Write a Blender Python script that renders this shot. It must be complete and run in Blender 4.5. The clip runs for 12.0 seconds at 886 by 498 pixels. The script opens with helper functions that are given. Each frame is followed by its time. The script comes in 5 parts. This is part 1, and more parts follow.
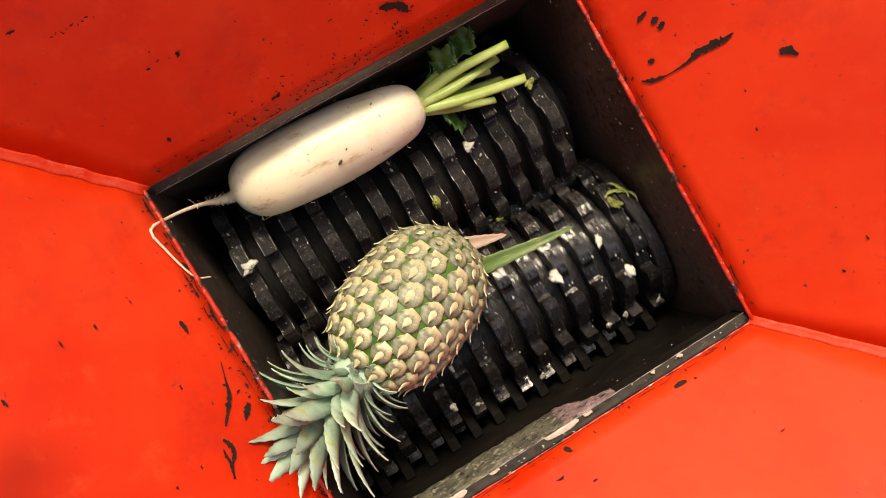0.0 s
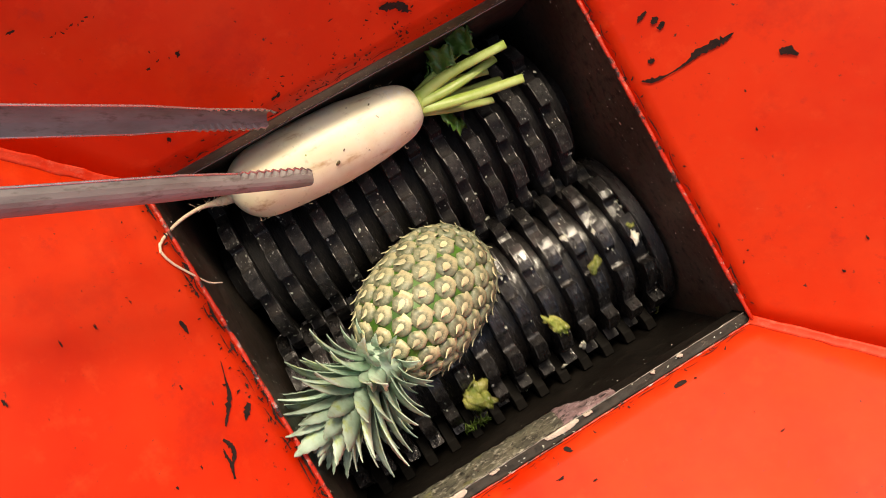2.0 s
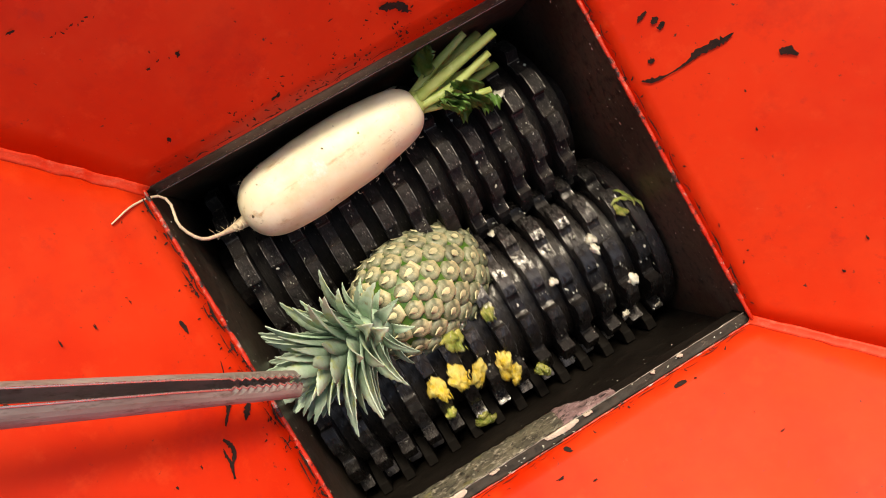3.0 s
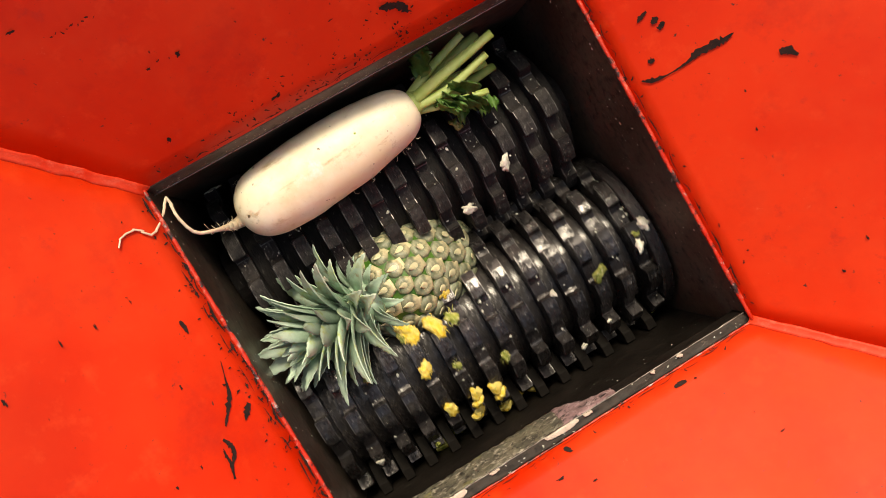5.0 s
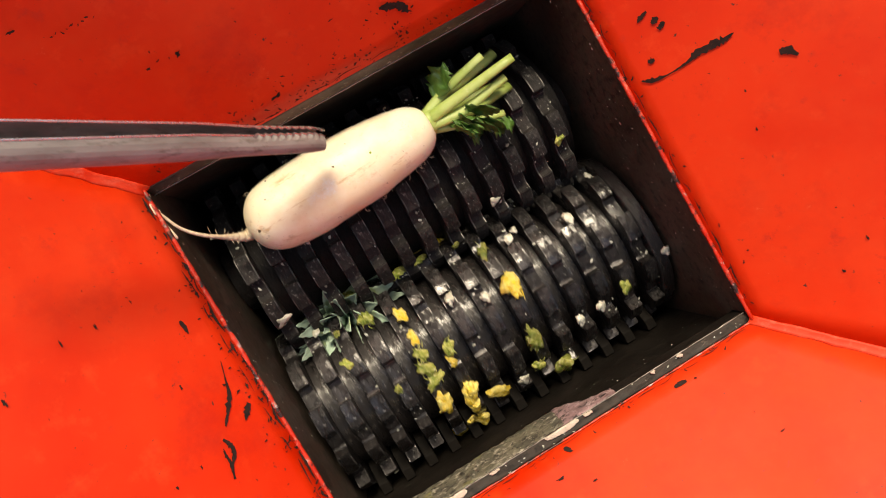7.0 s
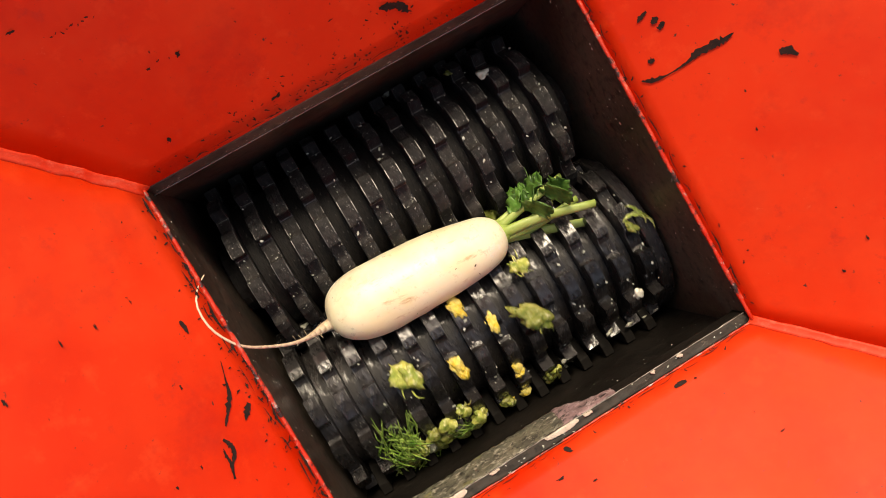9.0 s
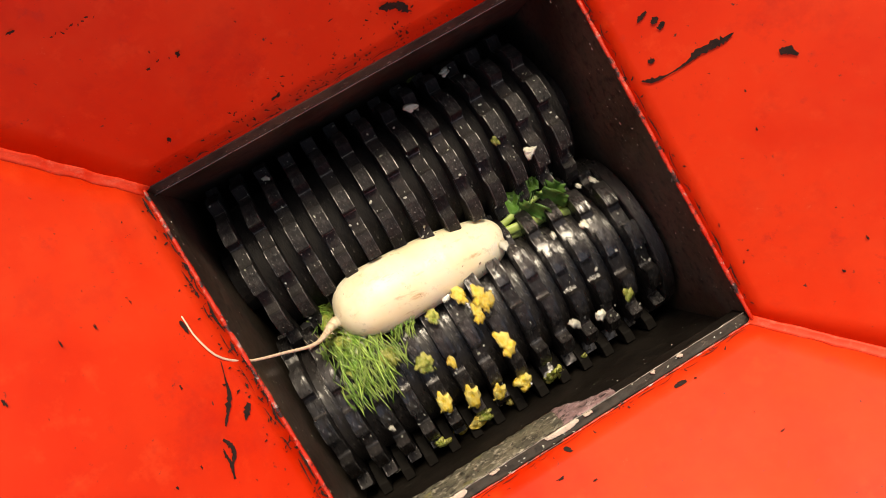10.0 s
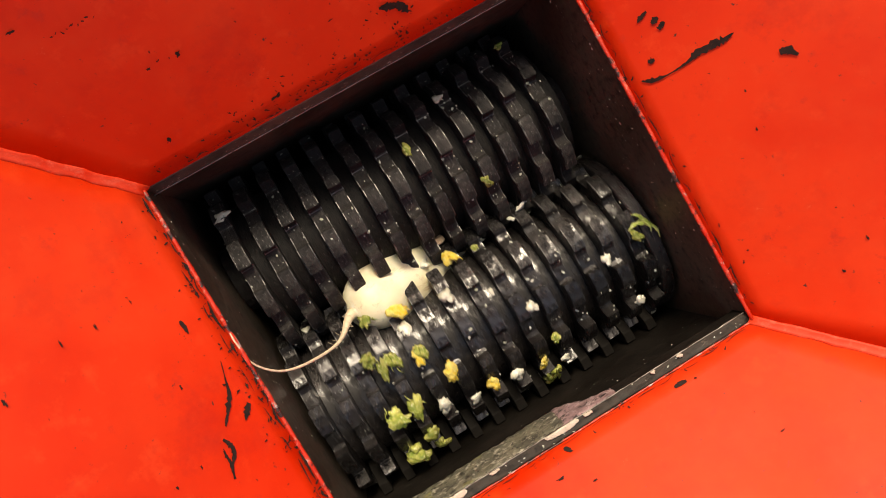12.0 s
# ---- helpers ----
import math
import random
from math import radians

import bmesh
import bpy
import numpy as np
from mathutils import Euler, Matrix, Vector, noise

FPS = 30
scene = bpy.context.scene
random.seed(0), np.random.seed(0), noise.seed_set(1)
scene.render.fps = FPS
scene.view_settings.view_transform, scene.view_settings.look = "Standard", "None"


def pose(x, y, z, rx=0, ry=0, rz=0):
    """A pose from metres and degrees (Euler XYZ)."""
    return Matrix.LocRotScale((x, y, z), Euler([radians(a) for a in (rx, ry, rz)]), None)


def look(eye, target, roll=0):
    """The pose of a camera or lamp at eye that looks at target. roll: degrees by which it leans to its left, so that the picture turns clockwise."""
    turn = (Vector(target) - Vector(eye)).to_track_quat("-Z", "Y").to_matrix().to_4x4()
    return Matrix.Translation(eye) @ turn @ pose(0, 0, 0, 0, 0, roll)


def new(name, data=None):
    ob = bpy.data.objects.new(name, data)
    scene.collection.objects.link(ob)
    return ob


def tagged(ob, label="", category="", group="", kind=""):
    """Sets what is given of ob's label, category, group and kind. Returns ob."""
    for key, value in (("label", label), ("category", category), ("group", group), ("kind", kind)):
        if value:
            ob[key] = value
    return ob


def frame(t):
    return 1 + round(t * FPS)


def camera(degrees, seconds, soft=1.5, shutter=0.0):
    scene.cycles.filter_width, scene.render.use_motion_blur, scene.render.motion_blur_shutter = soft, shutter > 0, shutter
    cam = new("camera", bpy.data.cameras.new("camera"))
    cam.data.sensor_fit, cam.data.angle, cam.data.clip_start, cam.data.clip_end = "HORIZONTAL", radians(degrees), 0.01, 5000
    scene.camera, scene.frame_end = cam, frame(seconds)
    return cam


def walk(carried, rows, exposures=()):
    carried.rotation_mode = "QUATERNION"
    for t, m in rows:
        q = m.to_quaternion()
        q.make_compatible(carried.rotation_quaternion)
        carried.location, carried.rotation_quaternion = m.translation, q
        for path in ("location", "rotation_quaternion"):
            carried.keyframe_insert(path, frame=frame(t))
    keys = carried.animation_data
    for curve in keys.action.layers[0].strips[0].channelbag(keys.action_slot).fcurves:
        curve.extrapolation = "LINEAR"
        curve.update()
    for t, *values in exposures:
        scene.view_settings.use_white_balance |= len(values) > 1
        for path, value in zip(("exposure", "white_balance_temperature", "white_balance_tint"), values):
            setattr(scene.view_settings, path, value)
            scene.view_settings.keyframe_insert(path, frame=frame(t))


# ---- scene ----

# ---- camera ----
cam = camera(60.0, 12.0, soft=0.8, shutter=0.35)
EYE = pose(-0.0816, 0.0694, 0.6521, -0.945, -7.607, -30.245)
walk(cam, [(0.0, EYE), (12.0, EYE)], exposures=[(0.0, 0.52, 8100, 8), (12.0, 0.52, 8100, 8)])

# ---- light ----
SUN_AZIMUTH, SUN_HEIGHT = 77.0, 52.5
world = bpy.data.worlds.new("sky")
scene.world = world
world.use_nodes = True
sky = world.node_tree.nodes.new("ShaderNodeTexSky")
sky.sky_type, sky.sun_disc = "NISHITA", False
sky.sun_elevation, sky.sun_rotation = radians(SUN_HEIGHT), radians(90 - SUN_AZIMUTH)
sky.air_density, sky.dust_density, sky.ozone_density = 1.0, 3.0, 0.6
backing = world.node_tree.nodes["Background"]
backing.inputs["Strength"].default_value = 0.15
world.node_tree.links.new(sky.outputs[0], backing.inputs["Color"])
sun = new("sun", bpy.data.lights.new("sun", "SUN"))
sun.data.energy, sun.data.angle, sun.data.color = 2.0, radians(13), (1.0, 0.95, 0.87)
sun.matrix_world = look((math.cos(radians(SUN_AZIMUTH)) * math.cos(radians(SUN_HEIGHT)), math.sin(radians(SUN_AZIMUTH)) * math.cos(radians(SUN_HEIGHT)),
                         math.sin(radians(SUN_HEIGHT))), (0, 0, 0))


# ---- materials ----
def ramp(nt, fac, low, high):
    r = nt.nodes.new("ShaderNodeMapRange")
    r.inputs["From Min"].default_value, r.inputs["From Max"].default_value = low, high
    nt.links.new(fac, r.inputs["Value"])
    return r.outputs["Result"]


def mix(nt, fac, a, b):
    m = nt.nodes.new("ShaderNodeMix")
    m.data_type = "RGBA"
    for sock, v in ((m.inputs["Factor"], fac), (m.inputs[6], a), (m.inputs[7], b)):
        if isinstance(v, (tuple, float, int)):
            sock.default_value = (*v, 1) if isinstance(v, tuple) else v
        else:
            nt.links.new(v, sock)
    return m.outputs[2]


def grain(nt, scale, detail=4.0, stretch=(1, 1, 1), rough=0.6):
    co, mp, nz = nt.nodes.new("ShaderNodeTexCoord"), nt.nodes.new("ShaderNodeMapping"), nt.nodes.new("ShaderNodeTexNoise")
    mp.inputs["Scale"].default_value = stretch
    nz.inputs["Scale"].default_value, nz.inputs["Detail"].default_value, nz.inputs["Roughness"].default_value = scale, detail, rough
    nt.links.new(co.outputs["Object"], mp.inputs["Vector"])
    nt.links.new(mp.outputs["Vector"], nz.inputs["Vector"])
    return nz.outputs["Fac"]


def material(name, base, other, scale, fine, fine_color, fine_from=(0.55, 0.75), rough=(0.4, 0.6), metal=0.0, bump=0.15, depth=0.0006,
             subsurface=0.0, per_piece=0.0, stretch=(1, 1, 1), coat=0.0, spec=0.5, more=()):
    """Two colours mixed by coarse grain, then a third in fine spots, with relief."""
    m = bpy.data.materials.new(name)
    m.use_nodes = True
    nt = m.node_tree
    b = nt.nodes["Principled BSDF"]
    big, small = grain(nt, scale, 5, stretch), grain(nt, fine, 6, stretch, 0.65)
    col = mix(nt, ramp(nt, big, 0.35, 0.65), base, other)
    col = mix(nt, ramp(nt, small, *fine_from), col, fine_color)
    for s, low, high, c, st in more:
        col = mix(nt, ramp(nt, grain(nt, s, 6, st, 0.7), low, high), col, c)
    if per_piece:
        info = nt.nodes.new("ShaderNodeObjectInfo")
        hsv = nt.nodes.new("ShaderNodeHueSaturation")
        nt.links.new(ramp2(nt, info.outputs["Random"], 1 - per_piece, 1 + per_piece), hsv.inputs["Value"])
        nt.links.new(col, hsv.inputs["Color"])
        col = hsv.outputs["Color"]
    nt.links.new(col, b.inputs["Base Color"])
    nt.links.new(ramp2(nt, ramp(nt, big, 0.36, 0.64), *rough), b.inputs["Roughness"])
    b.inputs["Metallic"].default_value = metal
    b.inputs["Specular IOR Level"].default_value = spec
    b.inputs["Coat Weight"].default_value = coat
    b.inputs["Coat Roughness"].default_value = 0.10
    if subsurface:
        b.inputs["Subsurface Weight"].default_value = subsurface
        b.inputs["Subsurface Radius"].default_value = (0.016, 0.013, 0.008)
        b.inputs["Subsurface Scale"].default_value = 1.0
    bp = nt.nodes.new("ShaderNodeBump")
    bp.inputs["Strength"].default_value, bp.inputs["Distance"].default_value = bump, depth
    nt.links.new(small, bp.inputs["Height"])
    nt.links.new(bp.outputs["Normal"], b.inputs["Normal"])
    if coat:
        # a broken wet film, smoother than the metal under it
        wet = nt.nodes.new("ShaderNodeBump")
        wet.inputs["Strength"].default_value, wet.inputs["Distance"].default_value = bump, depth * 0.16
        nt.links.new(small, wet.inputs["Height"])
        nt.links.new(wet.outputs["Normal"], b.inputs["Coat Normal"])
        nt.links.new(ramp2(nt, ramp(nt, grain(nt, 60, 5, (2, 1, 1), 0.7), 0.46, 0.58), 0.0, coat), b.inputs["Coat Weight"])
        b.inputs["Coat IOR"].default_value = 1.65
    return m


def ramp2(nt, fac, low, high):
    r = nt.nodes.new("ShaderNodeMapRange")
    r.inputs["To Min"].default_value, r.inputs["To Max"].default_value = low, high
    nt.links.new(fac, r.inputs["Value"])
    return r.outputs["Result"]


RED = material("red_paint", (0.60, 0.021, 0.003), (0.72, 0.037, 0.006), 7, 45, (0.76, 0.06, 0.014), (0.55, 0.8), (0.46, 0.62), bump=0.5, depth=0.0006, spec=0.28,
               more=((11, 0.56, 0.75, (0.50, 0.018, 0.006), (1, 1, 1)), (2.6, 0.50, 0.72, (0.74, 0.055, 0.012), (1, 1, 1)), (38, 0.62, 0.74, (0.55, 0.03, 0.012), (1, 1, 1)), (26, 0.68, 0.74, (0.75, 0.13, 0.06), (1, 1, 1)),
                     (130, 0.670, 0.690, (0.07, 0.03, 0.025), (1, 1, 1)), (330, 0.69, 0.72, (0.11, 0.03, 0.02), (1, 1, 1)), (420, 0.71, 0.75, (0.78, 0.36, 0.22), (1, 1, 1))))
# dark and grey layers are chips; the pinkish 260 layer paints glossy highlights
WELD = material("painted_weld", (0.50, 0.018, 0.006), (0.62, 0.045, 0.02), 60, 160, (0.70, 0.24, 0.16), (0.57, 0.72), (0.2, 0.4), bump=0.7, depth=0.0012,
                more=((45, 0.52, 0.58, (0.030, 0.018, 0.016), (1, 1, 1)), (70, 0.58, 0.64, (0.42, 0.36, 0.34), (1, 1, 1)), (260, 0.66, 0.7, (0.5, 0.3, 0.28), (1, 1, 1))))
SEAM = material("painted_seam", (0.66, 0.030, 0.006), (0.73, 0.062, 0.024), 40, 160, (0.76, 0.11, 0.06), (0.52, 0.72), (0.45, 0.6), bump=0.5, depth=0.0006, spec=0.28)
EDGE = material("bare_steel_edge", (0.30, 0.28, 0.25), (0.16, 0.145, 0.13), 60, 200, (0.05, 0.04, 0.035), (0.55, 0.65), (0.3, 0.5), metal=0.5, bump=0.5)
CHIP = material("bare_chip", (0.016, 0.012, 0.011), (0.034, 0.020, 0.016), 200, 700, (0.10, 0.035, 0.025), (0.58, 0.7), (0.7, 0.9), spec=0.12)
PLATE = material("dirty_steel_plate", (0.066, 0.058, 0.045), (0.105, 0.093, 0.074), 14, 90, (0.025, 0.022, 0.018), (0.5, 0.7), (0.4, 0.6), metal=0.1, bump=0.6, depth=0.001,
                 more=((260, 0.61, 0.66, (0.26, 0.24, 0.19), (1, 1, 1)), (500, 0.66, 0.70, (0.5, 0.47, 0.4), (1, 1, 1)), (60, 0.62, 0.68, (0.012, 0.010, 0.008), (1, 1, 1))))
FLANGE = material("brown_oiled_flange", (0.020, 0.015, 0.011), (0.044, 0.034, 0.026), 40, 140, (0.010, 0.008, 0.006), (0.5, 0.66), (0.5, 0.7), bump=0.6, depth=0.001, spec=0.25,
                  more=((120, 0.62, 0.68, (0.11, 0.09, 0.07), (0.5, 1, 1)), (340, 0.68, 0.72, (0.30, 0.27, 0.22), (1, 1, 1))))
GREASE = material("black_grease_steel", (0.007, 0.0056, 0.0045), (0.015, 0.0118, 0.009), 16, 120, (0.006, 0.005, 0.004), (0.5, 0.66), (0.45, 0.7), bump=0.6, depth=0.001, spec=0.2,
                  more=((110, 0.64, 0.70, (0.05, 0.045, 0.032), (1, 1, 0.6)), (340, 0.69, 0.73, (0.28, 0.26, 0.21), (1, 1, 1))))
STAINED = material("grey_green_crust", (0.17, 0.17, 0.12), (0.06, 0.06, 0.045), 60, 170, (0.42, 0.41, 0.33), (0.54, 0.66), (0.5, 0.8), bump=1.0, depth=0.0016,
                   more=((110, 0.55, 0.60, (0.03, 0.03, 0.022), (1, 1, 1)), (300, 0.58, 0.63, (0.02, 0.02, 0.016), (1, 1, 1)), (420, 0.64, 0.68, (0.55, 0.53, 0.44), (1, 1, 1)), (25, 0.58, 0.66, (0.24, 0.25, 0.10), (1, 1, 1))))
PINK_CRUST = material("pink_grey_crust", (0.36, 0.24, 0.25), (0.20, 0.14, 0.14), 80, 200, (0.55, 0.46, 0.45), (0.55, 0.68), (0.5, 0.8), bump=1.0, depth=0.0016,
                      more=((130, 0.54, 0.60, (0.03, 0.025, 0.025), (1, 1, 1)), (380, 0.60, 0.64, (0.02, 0.018, 0.018), (1, 1, 1))))
SMEAR = material("dried_cream_smear", (0.62, 0.56, 0.46), (0.48, 0.42, 0.33), 120, 400, (0.25, 0.21, 0.16), (0.58, 0.7), (0.5, 0.7), bump=0.6)
BODY = material("oiled_body_steel", (0.046, 0.034, 0.024), (0.085, 0.062, 0.044), 12, 120, (0.012, 0.010, 0.008), (0.5, 0.66), (0.3, 0.55), bump=0.5, depth=0.0008,
                more=((30, 0.54, 0.70, (0.085, 0.066, 0.045), (3, 3, 0.3)), (150, 0.66, 0.70, (0.16, 0.13, 0.09), (1, 1, 0.6)), (300, 0.645, 0.68, (0.30, 0.27, 0.21), (1, 1, 1))))
# pale flecks here and on the tooth tops are wear plus painted wet glints
CUTTER = material("worn_cutter_steel_painted_glints", (0.012, 0.010, 0.0098), (0.028, 0.0245, 0.024), 55, 150, (0.085, 0.078, 0.075), (0.56, 0.72), (0.42, 0.24), metal=0.35, bump=0.8,
                  depth=0.0022, per_piece=0.35, stretch=(3, 1, 1), spec=0.45, coat=0.8,
                  more=((170, 0.62, 0.67, (0.20, 0.20, 0.19), (2, 1, 1)), (22, 0.50, 0.66, (0.012, 0.010, 0.010), (1, 1, 1))))
LAND = material("polished_tooth_top_painted_glints", (0.018, 0.016, 0.016), (0.046, 0.042, 0.041), 70, 170, (0.12, 0.115, 0.11), (0.56, 0.70), (0.40, 0.20), metal=0.45, bump=0.9,
                depth=0.0024, per_piece=0.35, stretch=(2, 1, 1), spec=0.5, coat=1.0,
                more=((48, 0.44, 0.58, (0.014, 0.012, 0.012), (1, 1, 1)), (210, 0.64, 0.68, (0.30, 0.30, 0.29), (1, 1, 1))))
SPACER = material("greasy_spacer_steel", (0.011, 0.0095, 0.009), (0.026, 0.022, 0.021), 55, 200, (0.007, 0.006, 0.006), (0.5, 0.66), (0.5, 0.2), bump=0.9, depth=0.0014, stretch=(4, 1, 1), spec=0.5, coat=0.5,
                  more=((120, 0.60, 0.66, (0.12, 0.11, 0.10), (3, 1, 1)),))
# the finest pale flecks of both dry steels put specular sparkle into colour
DRY_CUTTER = material("dry_dusty_cutter_steel_painted_sparkle", (0.013, 0.011, 0.0105), (0.030, 0.026, 0.024), 55, 150, (0.070, 0.064, 0.060), (0.56, 0.72), (0.55, 0.75), metal=0.15, bump=0.8,
                      depth=0.0022, per_piece=0.35, stretch=(3, 1, 1), spec=0.3,
                      more=((170, 0.63, 0.68, (0.15, 0.145, 0.135), (2, 1, 1)), (380, 0.65, 0.69, (0.26, 0.255, 0.24), (1, 1, 1)), (22, 0.50, 0.66, (0.009, 0.008, 0.0075), (1, 1, 1))))
DRY_LAND = material("dry_dusty_tooth_top_painted_sparkle", (0.017, 0.015, 0.0145), (0.040, 0.036, 0.034), 70, 170, (0.095, 0.09, 0.085), (0.56, 0.70), (0.45, 0.65), metal=0.2, bump=0.9,
                    depth=0.0024, per_piece=0.35, stretch=(2, 1, 1), spec=0.35,
                    more=((48, 0.44, 0.58, (0.010, 0.009, 0.009), (1, 1, 1)), (130, 0.62, 0.68, (0.16, 0.155, 0.145), (2, 1, 1)), (320, 0.63, 0.67, (0.30, 0.295, 0.28), (1, 1, 1))))
# darker than its discs: the shade of the deep gaps is in this colour
DRY_SPACER = material("dry_spacer_steel_gap_shade", (0.008, 0.007, 0.0065), (0.018, 0.0155, 0.0145), 55, 200, (0.005, 0.0045, 0.0045), (0.5, 0.66), (0.5, 0.7), bump=0.9, depth=0.0014, stretch=(4, 1, 1), spec=0.25,
                      more=((120, 0.62, 0.68, (0.08, 0.073, 0.066), (3, 1, 1)),))
WORN_EDGE = material("worn_tooth_edge", (0.030, 0.028, 0.027), (0.16, 0.155, 0.15), 60, 220, (0.34, 0.33, 0.32), (0.58, 0.70), (0.25, 0.45), metal=0.5, bump=0.4,
                     more=((40, 0.46, 0.56, (0.012, 0.011, 0.011), (1, 1, 1)),))
FINGER = material("greasy_finger_steel", (0.006, 0.0052, 0.0045), (0.012, 0.010, 0.008), 50, 260, (0.05, 0.046, 0.04), (0.6, 0.8), (0.6, 0.8), bump=0.5, spec=0.08)
# real grit tone, lightened so flecks on the rotors also act as glints
RESIDUE = material("dried_residue", (0.58, 0.58, 0.53), (0.24, 0.26, 0.18), 90, 400, (0.6, 0.58, 0.5), (0.55, 0.75), (0.4, 0.6), bump=0.3, spec=0.3)
# pale metal for the thin bright lines along the tongs' edges
TONG_EDGE = material("bright_edge_line", (0.72, 0.70, 0.68), (0.55, 0.52, 0.5), 80, 300, (0.3, 0.27, 0.25), (0.6, 0.8), (0.2, 0.35), metal=0.8, bump=0.2)
TONG = material("scratched_stainless", (0.20, 0.19, 0.165), (0.34, 0.325, 0.29), 50, 240, (0.12, 0.105, 0.08), (0.55, 0.75), (0.4, 0.6), metal=0.05, bump=0.3, stretch=(0.3, 1, 1))
DAIKON = material("radish_skin", (0.90, 0.80, 0.52), (0.92, 0.87, 0.68), 16, 130, (0.60, 0.44, 0.22), (0.58, 0.85), (0.36, 0.5), bump=0.15, subsurface=0.18,
                  more=((11, 0.50, 0.72, (0.80, 0.66, 0.42), (1, 1, 1)), (34, 0.63, 0.72, (0.52, 0.50, 0.34), (1, 1, 1)), (30, 0.58, 0.70, (0.60, 0.43, 0.21), (0.6, 2.2, 2.2)), (110, 0.68, 0.71, (0.20, 0.13, 0.05), (1, 1, 1)), (24, 0.62, 0.72, (0.86, 0.84, 0.74), (1, 1, 1))))
ROOT = material("root_fibre", (0.78, 0.68, 0.5), (0.66, 0.52, 0.34), 60, 300, (0.5, 0.36, 0.22), (0.6, 0.8), bump=0.3)
PIT = material("skin_pit", (0.07, 0.05, 0.025), (0.16, 0.11, 0.05), 200, 600, (0.03, 0.02, 0.01), rough=(0.5, 0.7))
LEAF_FLECK = material("wet_leaf_fleck", (0.22, 0.36, 0.04), (0.40, 0.50, 0.12), 200, 600, (0.5, 0.55, 0.25), rough=(0.2, 0.4))
PEEL = material("green_peel", (0.30, 0.42, 0.07), (0.60, 0.64, 0.24), 120, 400, (0.74, 0.74, 0.46), (0.55, 0.72), (0.2, 0.4), bump=0.3)
STALK = material("radish_stalk", (0.30, 0.42, 0.08), (0.45, 0.55, 0.18), 40, 200, (0.55, 0.6, 0.3), (0.6, 0.8), (0.35, 0.5), bump=0.2, subsurface=0.1)
FOLIAGE = material("radish_leaf", (0.05, 0.13, 0.02), (0.10, 0.22, 0.04), 60, 240, (0.2, 0.32, 0.08), (0.58, 0.8), (0.3, 0.5), bump=0.5, per_piece=0.3)
PINE_CORE = material("pineapple_rind_groove", (0.035, 0.12, 0.012), (0.08, 0.19, 0.025), 50, 200, (0.34, 0.32, 0.10), (0.6, 0.75), (0.35, 0.5), bump=0.4)
PINE_EYE = material("pineapple_eye", (0.10, 0.13, 0.07), (0.26, 0.28, 0.18), 1.1, 4, (0.50, 0.46, 0.30), (0.54, 0.72), (0.3, 0.5), bump=0.35, per_piece=0.3)

def cream_side(mat, cream):
    """Tints the stem side of each eye, where its bract has dried onto it."""
    nt = mat.node_tree
    b = nt.nodes["Principled BSDF"]
    old = b.inputs["Base Color"].links[0].from_socket
    co, sep, add = nt.nodes.new("ShaderNodeTexCoord"), nt.nodes.new("ShaderNodeSeparateXYZ"), nt.nodes.new("ShaderNodeMath")
    nt.links.new(co.outputs["Object"], sep.inputs[0])
    add.operation = "MULTIPLY_ADD"
    nt.links.new(grain(nt, 1.6, 4), add.inputs[0])
    add.inputs[1].default_value = -1.5
    nt.links.new(sep.outputs["X"], add.inputs[2])
    nt.links.new(mix(nt, ramp(nt, add.outputs[0], -0.85, -1.35), old, cream), b.inputs["Base Color"])


cream_side(PINE_EYE, (0.58, 0.54, 0.32))
BRACT = material("dry_bract", (0.66, 0.60, 0.36), (0.52, 0.52, 0.30), 1.2, 6, (0.74, 0.68, 0.50), (0.5, 0.75), (0.5, 0.7), bump=0.3, per_piece=0.25,
                 more=((1.6, 0.54, 0.70, (0.30, 0.34, 0.16), (1, 1, 1)), (5, 0.60, 0.72, (0.38, 0.24, 0.11), (1, 1, 1))))
CROWN = material("pineapple_crown_leaf", (0.19, 0.32, 0.21), (0.48, 0.63, 0.50), 30, 180, (0.52, 0.54, 0.30), (0.58, 0.8), (0.3, 0.5), bump=0.4, per_piece=0.4,
                 more=((34, 0.60, 0.74, (0.40, 0.48, 0.10), (1, 1, 1)), (48, 0.64, 0.74, (0.30, 0.22, 0.10), (1, 1, 1))))
PULP_SKIN = material("yellow_pulp", (0.84, 0.58, 0.035), (0.86, 0.74, 0.24), 2.6, 5, (0.46, 0.46, 0.07), (0.56, 0.72), (0.15, 0.4), bump=0.5, depth=0.03, per_piece=0.15)
WHITE_BIT = material("white_scrap", (0.78, 0.76, 0.66), (0.55, 0.55, 0.42), 2.0, 8, (0.3, 0.34, 0.18), (0.58, 0.75), (0.3, 0.5), bump=0.6, per_piece=0.25)
LEAF_BIT = material("chewed_leaf", (0.13, 0.20, 0.03), (0.48, 0.47, 0.11), 1.8, 5, (0.76, 0.73, 0.42), (0.55, 0.72), (0.12, 0.4), bump=0.4, depth=0.03, per_piece=0.4)
FOLIAGE_BIT = material("shredded_green", (0.08, 0.19, 0.025), (0.32, 0.46, 0.09), 2, 6, (0.55, 0.62, 0.30), (0.56, 0.74), (0.2, 0.4), bump=0.2, depth=0.02, per_piece=0.4)
STEM = material("wet_leaf_stem", (0.58, 0.66, 0.38), (0.74, 0.76, 0.60), 2.0, 6, (0.30, 0.42, 0.12), (0.56, 0.72), (0.15, 0.35), bump=0.5, depth=0.02, per_piece=0.25)
